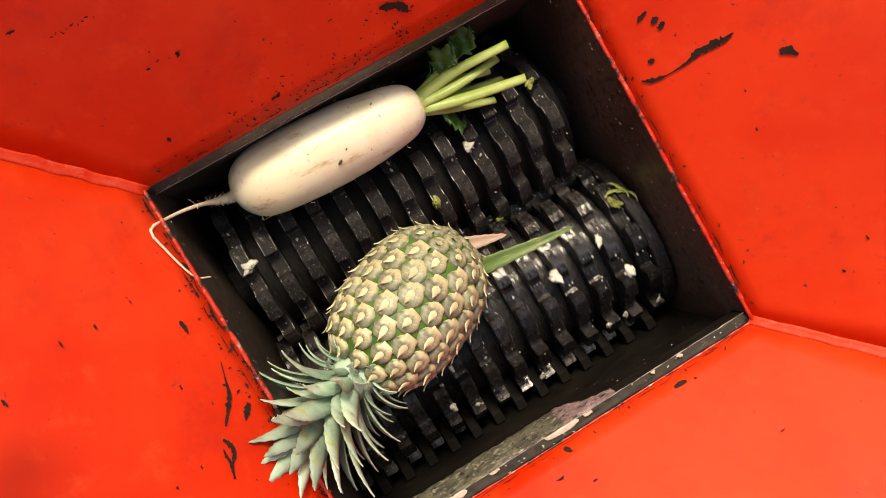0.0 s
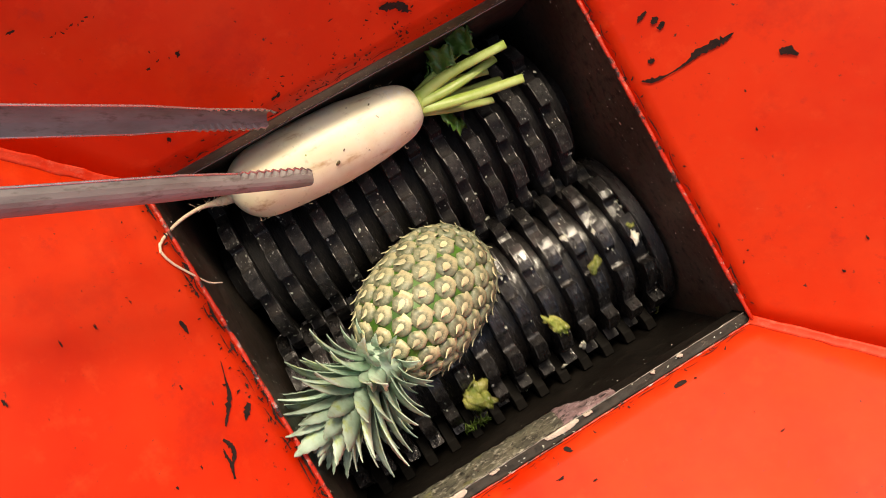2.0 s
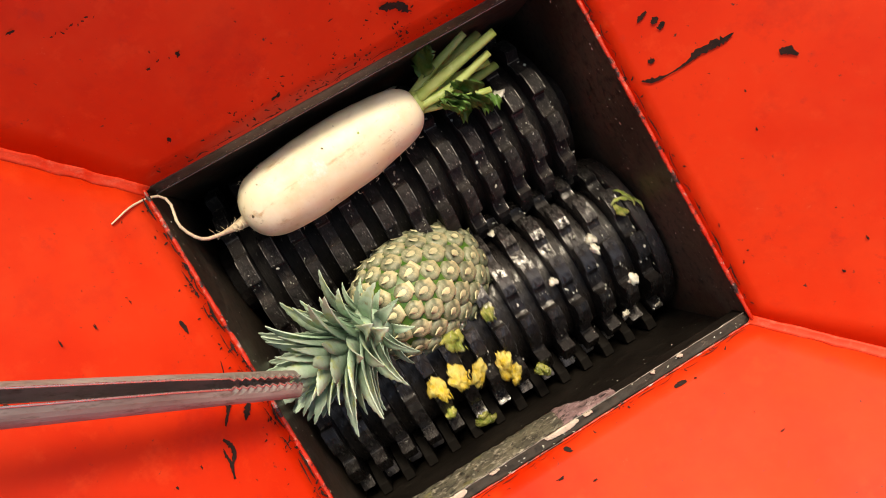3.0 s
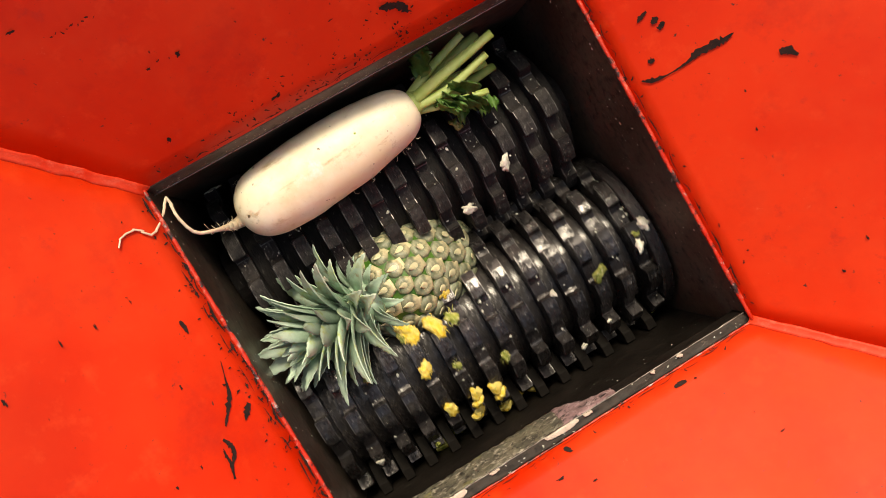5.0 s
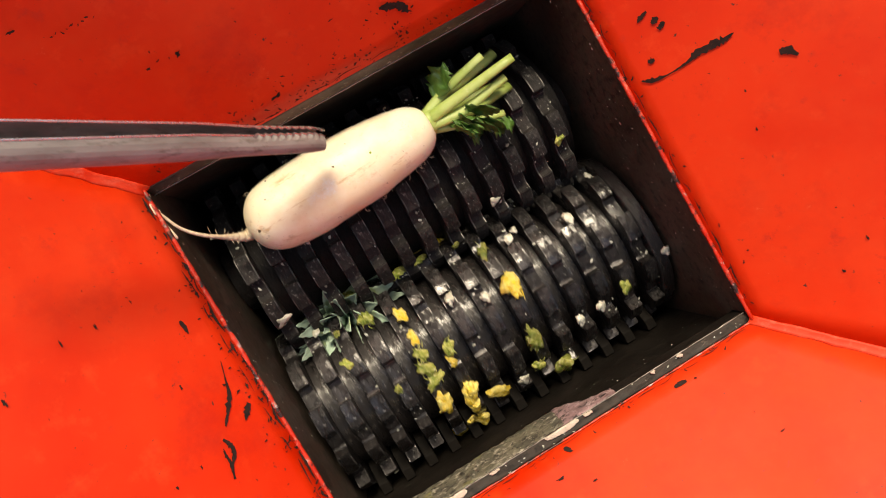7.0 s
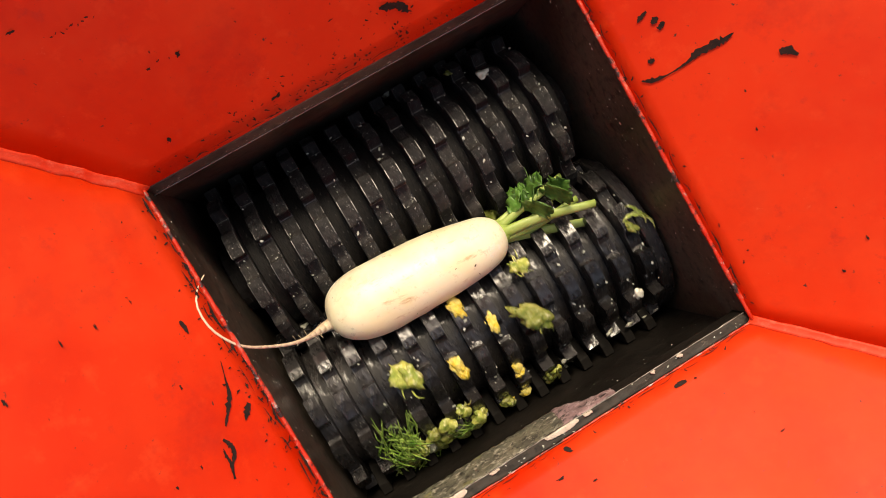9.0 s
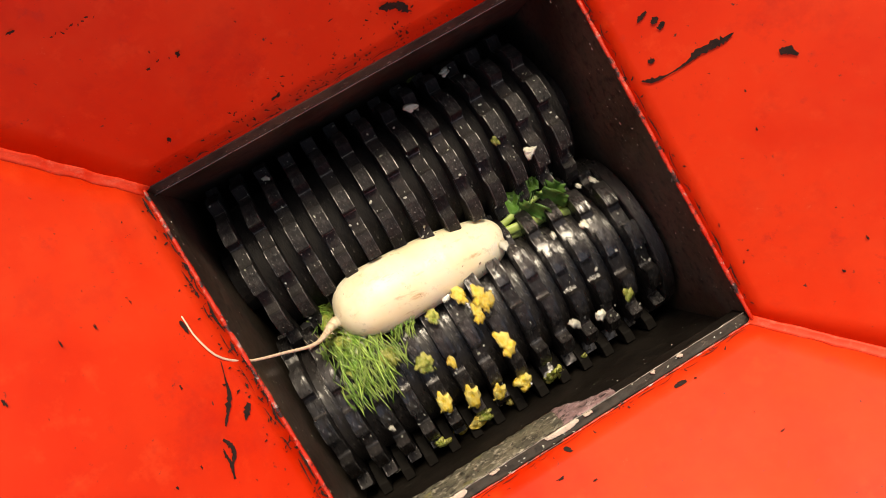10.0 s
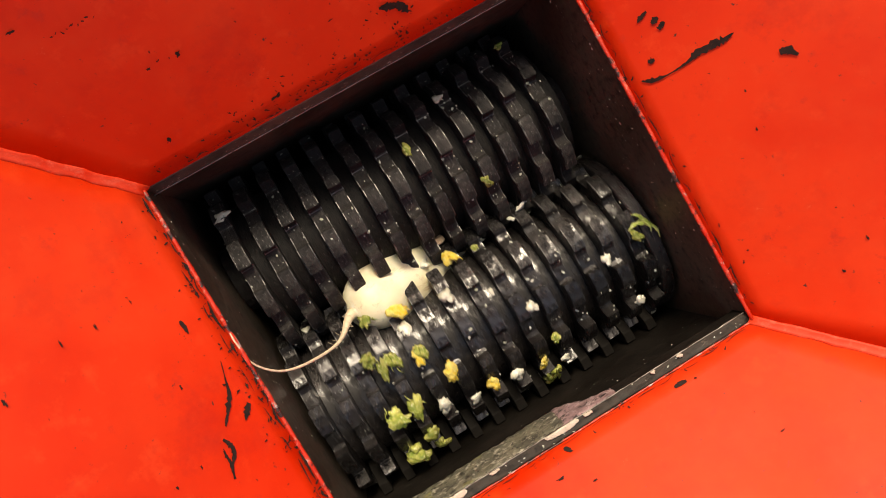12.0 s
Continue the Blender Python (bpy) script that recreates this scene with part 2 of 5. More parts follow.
CONCRETE = material("concrete", (0.3, 0.29, 0.27), (0.36, 0.35, 0.33), 3, 60, (0.22, 0.21, 0.2), rough=(0.7, 0.9), bump=0.4)


# ---- builders ----
def link(name, bm, mat, parent=None, label="", smooth=True):
    me = bpy.data.meshes.new(name)
    bmesh.ops.recalc_face_normals(bm, faces=bm.faces)
    bm.to_mesh(me)
    bm.free()
    me.materials.append(mat)
    if smooth:
        me.shade_smooth()
    ob = new(name, me)
    ob.parent = parent
    if label:
        tagged(ob, label)
    return ob


def part(name, bm, mat, parent, label="", smooth=True):
    return link(name, bm, mat, parent, label, smooth)


def shared(name, mesh, parent, m):
    ob = new(name, mesh)
    ob.parent = parent
    ob.matrix_basis = m
    return ob


def slab(bm, lo, hi):
    """An axis-aligned block from corner to corner."""
    m = Matrix.Translation([(a + b) / 2 for a, b in zip(lo, hi)]) @ Matrix.Diagonal([b - a for a, b in zip(lo, hi)] + [1])
    return bmesh.ops.create_cube(bm, size=1, matrix=m)["verts"]


def tube(bm, pts, radii, sides=8, flat=1.0, caps=True):
    """A tapered tube along points."""
    rings, up = [], Vector((0.13, 0.21, 0.97))
    for i, p in enumerate(pts):
        d = (Vector(pts[min(i + 1, len(pts) - 1)]) - Vector(pts[max(i - 1, 0)])).normalized()
        u = d.cross(up).normalized()
        v = d.cross(u)
        rings.append([bm.verts.new(Vector(p) + (u * math.cos(a) + v * math.sin(a) * flat) * radii[i]) for a in [2 * math.pi * k / sides for k in range(sides)]])
    for a, b in zip(rings, rings[1:]):
        for k in range(sides):
            bm.faces.new((a[k], a[(k + 1) % sides], b[(k + 1) % sides], b[k]))
    if caps:
        bm.faces.new(rings[0][::-1])
        bm.faces.new(rings[-1])
    return rings


def bend(pts, n):
    """A smooth line through points."""
    out, p = [], [Vector(q) for q in pts]
    p = [2 * p[0] - p[1]] + p + [2 * p[-1] - p[-2]]
    for i in range(1, len(p) - 2):
        for k in range(n):
            t = k / n
            out.append(0.5 * (2 * p[i] + (p[i + 1] - p[i - 1]) * t + (2 * p[i - 1] - 5 * p[i] + 4 * p[i + 1] - p[i + 2]) * t * t
                              + (3 * p[i] - p[i - 1] - 3 * p[i + 1] + p[i + 2]) * t ** 3))
    return out + [p[-2]]


def revolve(bm, profile, sides, axis="x"):
    """A body of revolution about x, from (x, radius) pairs."""
    rings = []
    for x, r in profile:
        rings.append([bm.verts.new((x, r * math.cos(2 * math.pi * k / sides), r * math.sin(2 * math.pi * k / sides))) for k in range(sides)])
    for a, b in zip(rings, rings[1:]):
        for k in range(sides):
            bm.faces.new((a[k], a[(k + 1) % sides], b[(k + 1) % sides], b[k]))
    bm.faces.new(rings[0][::-1])
    bm.faces.new(rings[-1])


def solid_sheet(bm, grid, thick):
    """A thin solid from a grid of points, thick along its normals."""
    rows, cols = len(grid), len(grid[0])
    top = [[bm.verts.new(p) for p in row] for row in grid]
    low = []
    for i in range(rows):
        line = []
        for j in range(cols):
            a = Vector(grid[min(i + 1, rows - 1)][j]) - Vector(grid[max(i - 1, 0)][j])
            b = Vector(grid[i][min(j + 1, cols - 1)]) - Vector(grid[i][max(j - 1, 0)])
            n = a.cross(b)
            n = n.normalized() if n.length > 1e-12 else Vector((0, 0, 1))
            line.append(bm.verts.new(Vector(grid[i][j]) - n * thick))
        low.append(line)
    for i in range(rows - 1):
        for j in range(cols - 1):
            bm.faces.new((top[i][j], top[i + 1][j], top[i + 1][j + 1], top[i][j + 1]))
            bm.faces.new((low[i][j], low[i][j + 1], low[i + 1][j + 1], low[i + 1][j]))
    for i in range(rows - 1):
        bm.faces.new((top[i][0], low[i][0], low[i + 1][0], top[i + 1][0]))
        bm.faces.new((top[i][-1], top[i + 1][-1], low[i + 1][-1], low[i][-1]))
    for j in range(cols - 1):
        bm.faces.new((top[0][j], top[0][j + 1], low[0][j + 1], low[0][j]))
        bm.faces.new((top[-1][j], low[-1][j], low[-1][j + 1], top[-1][j + 1]))


# ---- structure: ground, body, throat ----
HX, HY = 0.200, 0.182          # half length and half width of the throat
SOUTH_Y = -0.183
FLOOR_Z = -0.75
bm = bmesh.new()
bmesh.ops.create_grid(bm, x_segments=8, y_segments=8, size=40)
for v in bm.verts:
    v.co.z = FLOOR_Z
tagged(link("ground", bm, CONCRETE, smooth=False), "grey concrete ground under the machine", "ground", kind="structure")


def body_wall(name, lo, hi, mat, label):
    bm = bmesh.new()
    slab(bm, lo, hi)
    bmesh.ops.bevel(bm, geom=bm.edges[:], offset=0.0012, segments=2, affect="EDGES")
    return tagged(link(name, bm, mat, smooth=False), label, "wall", kind="structure")


body_wall("wall_north", (-0.2, HY - 0.0015, FLOOR_Z), (0.2, HY + 0.02, -0.030), BODY, "dark oily steel wall of the cutting chamber")
body_wall("wall_south", (-0.2, -HY - 0.03, FLOOR_Z), (0.2, -0.188, -0.034), GREASE, "dark oily steel wall of the cutting chamber")
body_wall("wall_west", (-0.222, -HY - 0.022, FLOOR_Z), (-0.2, HY + 0.022, -0.001), BODY, "brown-black greasy steel end wall")
body_wall("wall_east", (0.2, -HY - 0.022, FLOOR_Z), (0.222, HY + 0.022, -0.001), BODY, "brown-black greasy steel end wall")


def ledge(name, outer, inner, mat, label):
    """A sloped plate under the hopper's edge; outer and inner give y at each end."""
    bm = bmesh.new()
    grid, n = [], 60
    for i in range(n + 1):
        x = -0.199 + 0.398 * i / n
        f = i / n
        yo, yi = outer[0] + (outer[1] - outer[0]) * f, inner[0] + (inner[1] - inner[0]) * f
        row = []
        for j in range(7):
            g = j / 6
            rough = 0.0011 * noise.noise(Vector((x * 70, g * 3, yo * 50))) * (1 if 0 < j < 6 else 0.5)
            row.append((x, yo + (yi - yo) * g, -0.001 + (inner[2] + 0.001) * g + rough))
        grid.append(row)
    solid_sheet(bm, grid, 0.006 if outer[0] < 0 else -0.006)
    return tagged(link(name, bm, mat), label, "plate", kind="structure")


ledge("throat_plate_north", (HY, HY), (0.1785, 0.1785, -0.026), PLATE, "worn grey steel throat plate")
ledge("throat_plate_south", (SOUTH_Y, SOUTH_Y), (-0.1738, -0.1738, -0.004), FLANGE, "narrow grey steel flange with a worn bright edge")


def lip_foot(x):
    """How far the lip hangs down at x: deep beside the shafts' middle, shallow towards the east end."""
    f = min(1.0, max(0.0, (x - 0.006) / 0.045))
    return -0.058 + 0.033 * f * f * (3 - 2 * f)


def lip_patch(name, x0, x1, top, foot, out, mat, label, lumps, category, kind):
    """A rough sheet on the upright lip under the south flange, from x0 to x1 and from share top to share foot of its height."""
    bm = bmesh.new()
    grid, n, m = [], int((x1 - x0) / 0.0022), 16
    for i in range(n + 1):
        x = x0 + (x1 - x0) * i / n
        edge = min(1.0, i / 4, (n - i) / 4)
        row = []
        for j in range(m + 1):
            g = top + (foot - top) * j / m
            g += 0.10 * noise.noise(Vector((x * 160, j * 0.3, lumps * 900))) * (1 if lumps and 0 < j else 0)
            z = -0.0045 + (lip_foot(x) + 0.0045) * g
            fade = edge * min(1.0, j / 2, (m - j) / 2)
            y = -0.1742 + out * fade + lumps * fade * (noise.noise(Vector((x * 210, z * 210, 3))) + 0.7 * noise.noise(Vector((x * 520, z * 520, 8))))
            row.append((x, y, z))
        grid.append(row)
    solid_sheet(bm, grid, 0.006)
    return tagged(link(name, bm, mat), label, category, kind=kind)


lip_patch("throat_lip_south", -0.199, 0.199, 0.0, 1.0, 0.0, GREASE, "greasy black steel lip under the flange", 0.0003, "plate", "structure")

# ---- hopper: four sloped panels, seams, rim bead, chips ----
SLOPE, RISE = 0.95, 0.32
hopper = tagged(new("hopper"), "red painted steel hopper with chipped scuffed paint", "hopper")
LEAN = math.hypot(1, SLOPE)


def panel_point(side, u, v, off=0.0):
    """A point of a panel's inner face: u along it, v up its slope, off above it."""
    z, w = v / LEAN, v / LEAN * SLOPE
    nz, nw = SLOPE / LEAN, -1 / LEAN
    z, w = z + off * nz, w + off * nw
    return {"north": (u, HY + w, z), "south": (u, SOUTH_Y - w, z), "east": (HX + w, u, z), "west": (-HX - w, u, z)}[side]


for side, half in (("north", HX), ("south", HX), ("east", HY), ("west", HY)):
    bm = bmesh.new()
    grid, n, m = [], 24, 16
    for i in range(n + 1):
        v = RISE * LEAN * i / n
        wide = half + v / LEAN * SLOPE
        row = []
        for j in range(m + 1):
            u = wide * (2 * j / m - 1)
            dent = 0.0008 * noise.noise(Vector((u * 6, v * 6, half * 40))) * min(1, i / 4) * min(1, j / 2, (m - j) / 2)
            row.append(panel_point(side, u, v, dent))
        grid.append(row)
    solid_sheet(bm, grid, 0.004 if side in ("south", "east") else -0.004)
    part("panel", bm, RED, hopper)
for sx, sy in ((-1, 1), (1, 1), (1, -1), (-1, -1)):
    bm = bmesh.new()
    grid = []
    for k in range(61):
        w = RISE * SLOPE * k / 60
        end = Vector((sx * (HX + w), sy * (HY + w) if sy > 0 else panel_point("south", sx * (HX + w), w / SLOPE * LEAN)[1], w / SLOPE))
        d = 0.0062 + 0.0018 * noise.noise(Vector((k * 0.55, sx * 3, sy * 5)))
        d2 = 0.0062 + 0.0018 * noise.noise(Vector((k * 0.55, sx * 7 + 9, sy * 5)))
        up = Vector((-sx * 0.4, -sy * 0.4, 0.8)) * 0.0005
        p, q = end + Vector((-sx * d, 0, 0)), end + Vector((0, -sy * d2, 0))
        mid = (p + q + end) / 3 + up * (1 + 0.6 * noise.noise(Vector((k * 0.8, sx, sy))))
        grid.append([p + up * 0.5, (p + mid) / 2 + up * 0.7, mid, (q + mid) / 2 + up * 0.7, q + up * 0.5])
    solid_sheet(bm, grid, -0.0035 * sx * sy)
    part("corner_weld", bm, SEAM, hopper, "lumpy red painted weld seam")
# the north bead's pale steel stands in for a plate edge catching light
for side, a, b in (("west", (-HX, -HY), (-HX, HY)), ("east", (HX, -HY), (HX, HY)), ("south", (-HX, SOUTH_Y), (HX, SOUTH_Y)), ("north", (-HX, 0.1785), (HX, 0.1785))):
    bm = bmesh.new()
    pts = [(a[0] + (b[0] - a[0]) * k / 70, a[1] + (b[1] - a[1]) * k / 70, (-0.026 if side == "north" else 0.001) + 0.0006 * noise.noise(Vector((k * 0.5, a[0] * 9, a[1] * 9)))) for k in range(71)]
    r = 0.0021 if side in ("west", "east") else 0.0009
    tube(bm, pts, [r * (1 + 0.35 * noise.noise(Vector((k * 0.7, a[0] * 5, b[1] * 7)))) for k in range(71)], 7)
    part("rim_bead", bm, EDGE if side == "north" else WELD, hopper, "glossy chipped bead along the throat, with highlights in its colour")
for x, y0, y1, z in ((-0.1992, 0.180, SOUTH_Y, 0.0008), (0.1992, 0.180, SOUTH_Y, 0.0008)):
    bm = bmesh.new()
    n = 120
    pts = [(x + 0.0007 * noise.noise(Vector((k * 0.35, x * 30, 2))), y0 + (y1 - y0) * k / n, z + 0.0008 * noise.noise(Vector((k * 0.5, x * 40, 9)))) for k in range(n + 1)]
    tube(bm, pts, [0.0003 + 0.0010 * max(0.0, 0.45 + noise.noise(Vector((k * 0.22, x * 9, 4)))) for k in range(n + 1)], 6)
    part("worn_edge", bm, EDGE, hopper, "bare worn steel edge")
bm = bmesh.new()
tube(bm, [(-0.198 + 0.396 * k / 120, -0.1738 + 0.0006 * noise.noise(Vector((k * 0.4, 1, 7))), -0.0036) for k in range(121)], [0.0002 + 0.0007 * max(0.0, 0.5 + noise.noise(Vector((k * 0.25, 3, 4)))) for k in range(121)], 6)
part("worn_edge", bm, EDGE, hopper, "bare worn steel edge")

CHIPS = {
    "north": [(-0.116, 0.092, 0.005, 60), (-0.14, 0.092, 0.003, 0), (-0.159, 0.031, 0.005, 50),
              (-0.199, 0.16, 0.004, 0), (-0.068, 0.018, 0.007, 10), (-0.003, 0.056, 0.003, 0)],
    "east": [(-0.164, 0.09, 0.003, 0), (0.007, 0.088, 0.002, 0), (-0.143, 0.118, 0.003, 0), (-0.025, 0.082, 0.003, 0)],
    "west": [(0.101, 0.097, 0.004, 0), (0.031, 0.065, 0.003, 0), (-0.028, 0.085, 0.003, 0), (-0.029, 0.109, 0.003, 0), (0.102, 0.125, 0.003, 0), (0.084, 0.176, 0.005, 0),
             (0.106, 0.063, 0.003, 0), (0.003, 0.014, 0.004, 0), (0.102, 0.005, 0.006, 0), (0.087, 0.009, 0.005, 0)],
    "south": [(-0.026, 0.029, 0.005, 0), (-0.002, 0.046, 0.004, 0), (-0.006, 0.01, 0.006, 40), (0.109, 0.014, 0.008, 0), (0.148, 0.095, 0.003, 0)],
}


def chip(side, u, v, size, turn, k):
    """A flake of bare metal, ragged and thin."""
    bm = bmesh.new()
    n, ring = 18, []
    c, s = math.cos(radians(turn)), math.sin(radians(turn))
    for i in range(n):
        a = 2 * math.pi * i / n
        q = 0.62 + 0.75 * noise.noise(Vector((math.cos(a) * 1.7, math.sin(a) * 1.7, k * 3.1)))
        x, y = math.cos(a) * size * 0.95 * q, math.sin(a) * size * 0.42 * q
        ring.append(bm.verts.new(panel_point(side, u + x * c - y * s, v + x * s + y * c, 0.0012)))
    bm.faces.new(ring)
    part("paint_chip", bm, CHIP, hopper, "dark bare-metal paint chip", smooth=False)


k = 0
for side, rows in CHIPS.items():
    for u, v, size, turn in rows:
        chip(side, u, v, size, turn, k)
        k += 1

def scratch(side, line, widths):
    """A ragged gouge through the paint along a short line."""
    bm = bmesh.new()
    pts = bend([(u, v, 0) for u, v in line], 6)
    n = len(pts)
    rows = []
    for i, p in enumerate(pts):
        d = (pts[min(i + 1, n - 1)] - pts[max(i - 1, 0)]).normalized()
        f = i / (n - 1) * (len(widths) - 1)
        k = min(int(f), len(widths) - 2)
        w = (widths[k] + (widths[k + 1] - widths[k]) * (f - k)) * (0.5 + 0.35 * noise.noise(Vector((i * 0.9, line[0][0] * 90, 3))))
        w2 = w * (1 + 0.8 * noise.noise(Vector((i * 1.3, line[0][1] * 90, 9))))
        rows.append([bm.verts.new(panel_point(side, p.x - d.y * q, p.y + d.x * q, 0.0012)) for q in (w, -w2)])
    for a, b in zip(rows, rows[1:]):
        bm.faces.new((a[0], a[1], b[1], b[0]))
    part("paint_scratch", bm, CHIP, hopper, "dark ragged scratch down to bare metal", smooth=False)


scratch("east", [(0.055, 0.016), (0.051, 0.025), (0.049, 0.04), (0.05, 0.057), (0.053, 0.069), (0.053, 0.082), (0.052, 0.092), (0.053, 0.101)], (0.001, 0.0045, 0.0012, 0.0018, 0.006, 0.0065, 0.005, 0.0006))
scratch("east", [(0.1, 0.037), (0.102, 0.041), (0.104, 0.048)], (0.0008, 0.004, 0.002))
scratch("east", [(0.093, 0.047), (0.094, 0.05), (0.095, 0.054)], (0.002, 0.005, 0.003))
scratch("east", [(0.086, 0.05), (0.088, 0.054), (0.089, 0.057)], (0.003, 0.005, 0.002))
scratch("east", [(0.067, 0.029), (0.066, 0.032), (0.066, 0.035)], (0.002, 0.005, 0.002))
scratch("east", [(0.022, 0.124), (0.021, 0.13), (0.014, 0.135)], (0.004, 0.007, 0.002))
scratch("west", [(0.031, 0.023), (0.017, 0.028), (0.004, 0.033), (-0.007, 0.043), (-0.014, 0.05)], (0.0006, 0.0012, 0.004, 0.003, 0.0015))
scratch("west", [(-0.01, 0.021), (-0.015, 0.027), (-0.02, 0.032)], (0.004, 0.006, 0.001))
scratch("west", [(-0.021, 0.058), (-0.028, 0.055), (-0.035, 0.056), (-0.041, 0.062)], (0.002, 0.004, 0.004, 0.002))
scratch("west", [(-0.027, 0.062), (-0.033, 0.063), (-0.04, 0.063), (-0.051, 0.067)], (0.001, 0.002, 0.004, 0.002))
scratch("west", [(0.075, 0.036), (0.07, 0.035), (0.063, 0.035)], (0.002, 0.005, 0.001))
scratch("north", [(0.037, 0.044), (0.044, 0.042), (0.051, 0.039)], (0.003, 0.006, 0.006))
scratch("north", [(0.051, 0.04), (0.056, 0.035), (0.059, 0.028)], (0.005, 0.008, 0.002))
def bare_strip(side, u0, u1, v, wide, seed):
    """Broken paint along an edge: short ragged gouges end to end, with gaps."""
    r = random.Random(seed)
    u, way = u0, 1 if u1 > u0 else -1
    while (u1 - u) * way > 0.01:
        long_ = r.uniform(0.006, 0.030)
        w = wide * r.uniform(0.3, 1.0)
        scratch(side, [(u, v + r.uniform(-0.001, 0.002)), (u + way * long_ * 0.5, v + r.uniform(-0.001, 0.002)), (u + way * long_, v + r.uniform(-0.001, 0.002))], (w * 0.2, w, w * 0.7, w * 0.2))
        u += way * (long_ + r.uniform(0.0, 0.012))


bare_strip("west", 0.176, -0.176, 0.0042, 0.0030, 5)
bare_strip("west", 0.110, -0.150, 0.0095, 0.0016, 6)
bare_strip("east", 0.170, -0.170, 0.0060, 0.0013, 7)
bare_strip("north", -0.150, 0.060, 0.0040, 0.0012, 8)
bare_strip("south", -0.150, 0.190, 0.0040, 0.0008, 9)
chip("north", -0.131, 0.094, 0.0022, 20, 81)
chip("north", -0.123, 0.092, 0.0018, 70, 82)
for k in range(9):
    chip("north", -0.180 + 0.0038 * k, 0.145 + 0.0012 * math.sin(k * 2.1), 0.0019 + 0.0006 * math.sin(k * 3.7), k * 50, 84 + k)

wear = random.Random(41)
for centre, spread, count in ((-0.055, 0.035, 46), (-0.005, 0.03, 34), (0.055, 0.02, 22)):
    for k in range(count):
        chip("north", wear.gauss(centre, spread), 0.003 + abs(wear.gauss(0, 0.016)), wear.uniform(0.0008, 0.0026), wear.uniform(0, 180), 900 + k)
for k in range(60):
    chip("west", wear.uniform(-0.17, 0.10), 0.003 + abs(wear.gauss(0, 0.011)), wear.uniform(0.0008, 0.0032), wear.uniform(60, 120), 1200 + k)
grit = random.Random(12)
for side, half, count in (("north", 0.19, 90), ("west", 0.17, 80), ("east", 0.17, 26), ("south", 0.19, 20)):
    for k in range(count):
        near = grit.random() < 0.7
        chip(side, grit.uniform(-half, half), 0.002 + abs(grit.gauss(0, 0.010 if near else 0.09)), grit.uniform(0.0008, 0.0030) * (1 if near else 0.6), grit.uniform(0, 180), 100 + k)

# ---- cutting rotors ----
R_TIP, R_ROOT, R_SPACER, AXIS_Y, AXIS_Z, TEETH = 0.0965, 0.0835, 0.0690, 0.083, -0.181, 11
DISCS, X0, X1 = 13, -0.180, 0.180
PITCH = (X1 - X0) / (2 * DISCS) * 2
THICK = PITCH * 0.49


def disc_mesh(way, flank, land):
    """A toothed cutter disc about x; way is its sense of turning."""
    bm = bmesh.new()
    step = 360 / TEETH
    outline = []
    for k in range(TEETH):
        for a, r in ((0, R_TIP), (-6, R_TIP - 0.0004), (-12, R_TIP - 0.0014), (-17, R_TIP - 0.0032), (-18.2, R_ROOT + 0.0035), (-21, R_ROOT + 0.0008), (-26, R_ROOT), (-step + 1.8, R_ROOT - 0.0005), (-step + 0.4, R_ROOT + 0.0008)):
            outline.append((math.radians(way * (k * step + a)), r))
    outline.sort(key=lambda q: q[0])
    faces = []
    for x in (-THICK / 2, THICK / 2):
        faces.append([bm.verts.new((x, -math.sin(a) * r, math.cos(a) * r)) for a, r in outline])
    n = len(outline)
    hubs = [[bm.verts.new((x, -math.sin(a) * 0.05, math.cos(a) * 0.05)) for a, r in outline] for x in (-THICK / 2, THICK / 2)]
    for i in range(n):
        j = (i + 1) % n
        bm.faces.new((faces[0][i], faces[0][j], faces[1][j], faces[1][i]))
        bm.faces.new((faces[0][i], hubs[0][i], hubs[0][j], faces[0][j]))
        bm.faces.new((faces[1][i], faces[1][j], hubs[1][j], hubs[1][i]))
    bmesh.ops.recalc_face_normals(bm, faces=bm.faces)
    edges = [e for e in bm.edges if len(e.link_faces) == 2 and e.calc_face_angle(0) > 0.5]
    bmesh.ops.bevel(bm, geom=edges, offset=0.0009, segments=2, affect="EDGES")
    me = bpy.data.meshes.new("cutter_disc")
    bm.to_mesh(me)
    bm.free()
    me.materials.append(flank)
    me.materials.append(land)
    me.materials.append(WORN_EDGE)
    for p in me.polygons:
        c, q = p.center, math.hypot(p.center.y, p.center.z)
        if p.area < 1.0e-5 and q > R_ROOT - 0.001:
            p.material_index = 2
        elif q > R_TIP - 0.004 and (p.normal.y * c.y + p.normal.z * c.z) / q > 0.7:
            p.material_index = 1
    return me


def rotor(way, shift, stagger, first, mats, label):
    flank, land, collar = mats
    ob = tagged(new("rotor"), label, "rotor", "cutting rotors")
    bm = bmesh.new()
    revolve(bm, [(-0.199, 0.034), (-0.199, 0.036), (0.199, 0.036), (0.199, 0.034)], 24)
    part("shaft", bm, collar, ob, smooth=False)
    disc = disc_mesh(way, flank, land)
    bm = bmesh.new()
    wide = PITCH - THICK - 0.0006
    revolve(bm, [(-wide / 2, 0.04), (-wide / 2, R_SPACER), (wide / 2, R_SPACER), (wide / 2, 0.04)], 110)
    ring = bpy.data.meshes.new("spacer_ring")
    bm.to_mesh(ring)
    bm.free()
    ring.materials.append(collar)
    for k in range(first, DISCS):
        x = X0 + PITCH * (k + shift)
        shared("cutter_disc", disc, ob, pose(x, 0, 0, stagger * k + 1.5 * math.sin(k * 2.3)))
        shared("spacer_ring", ring, ob, pose(x + PITCH / 2, 0, 0))
    return ob


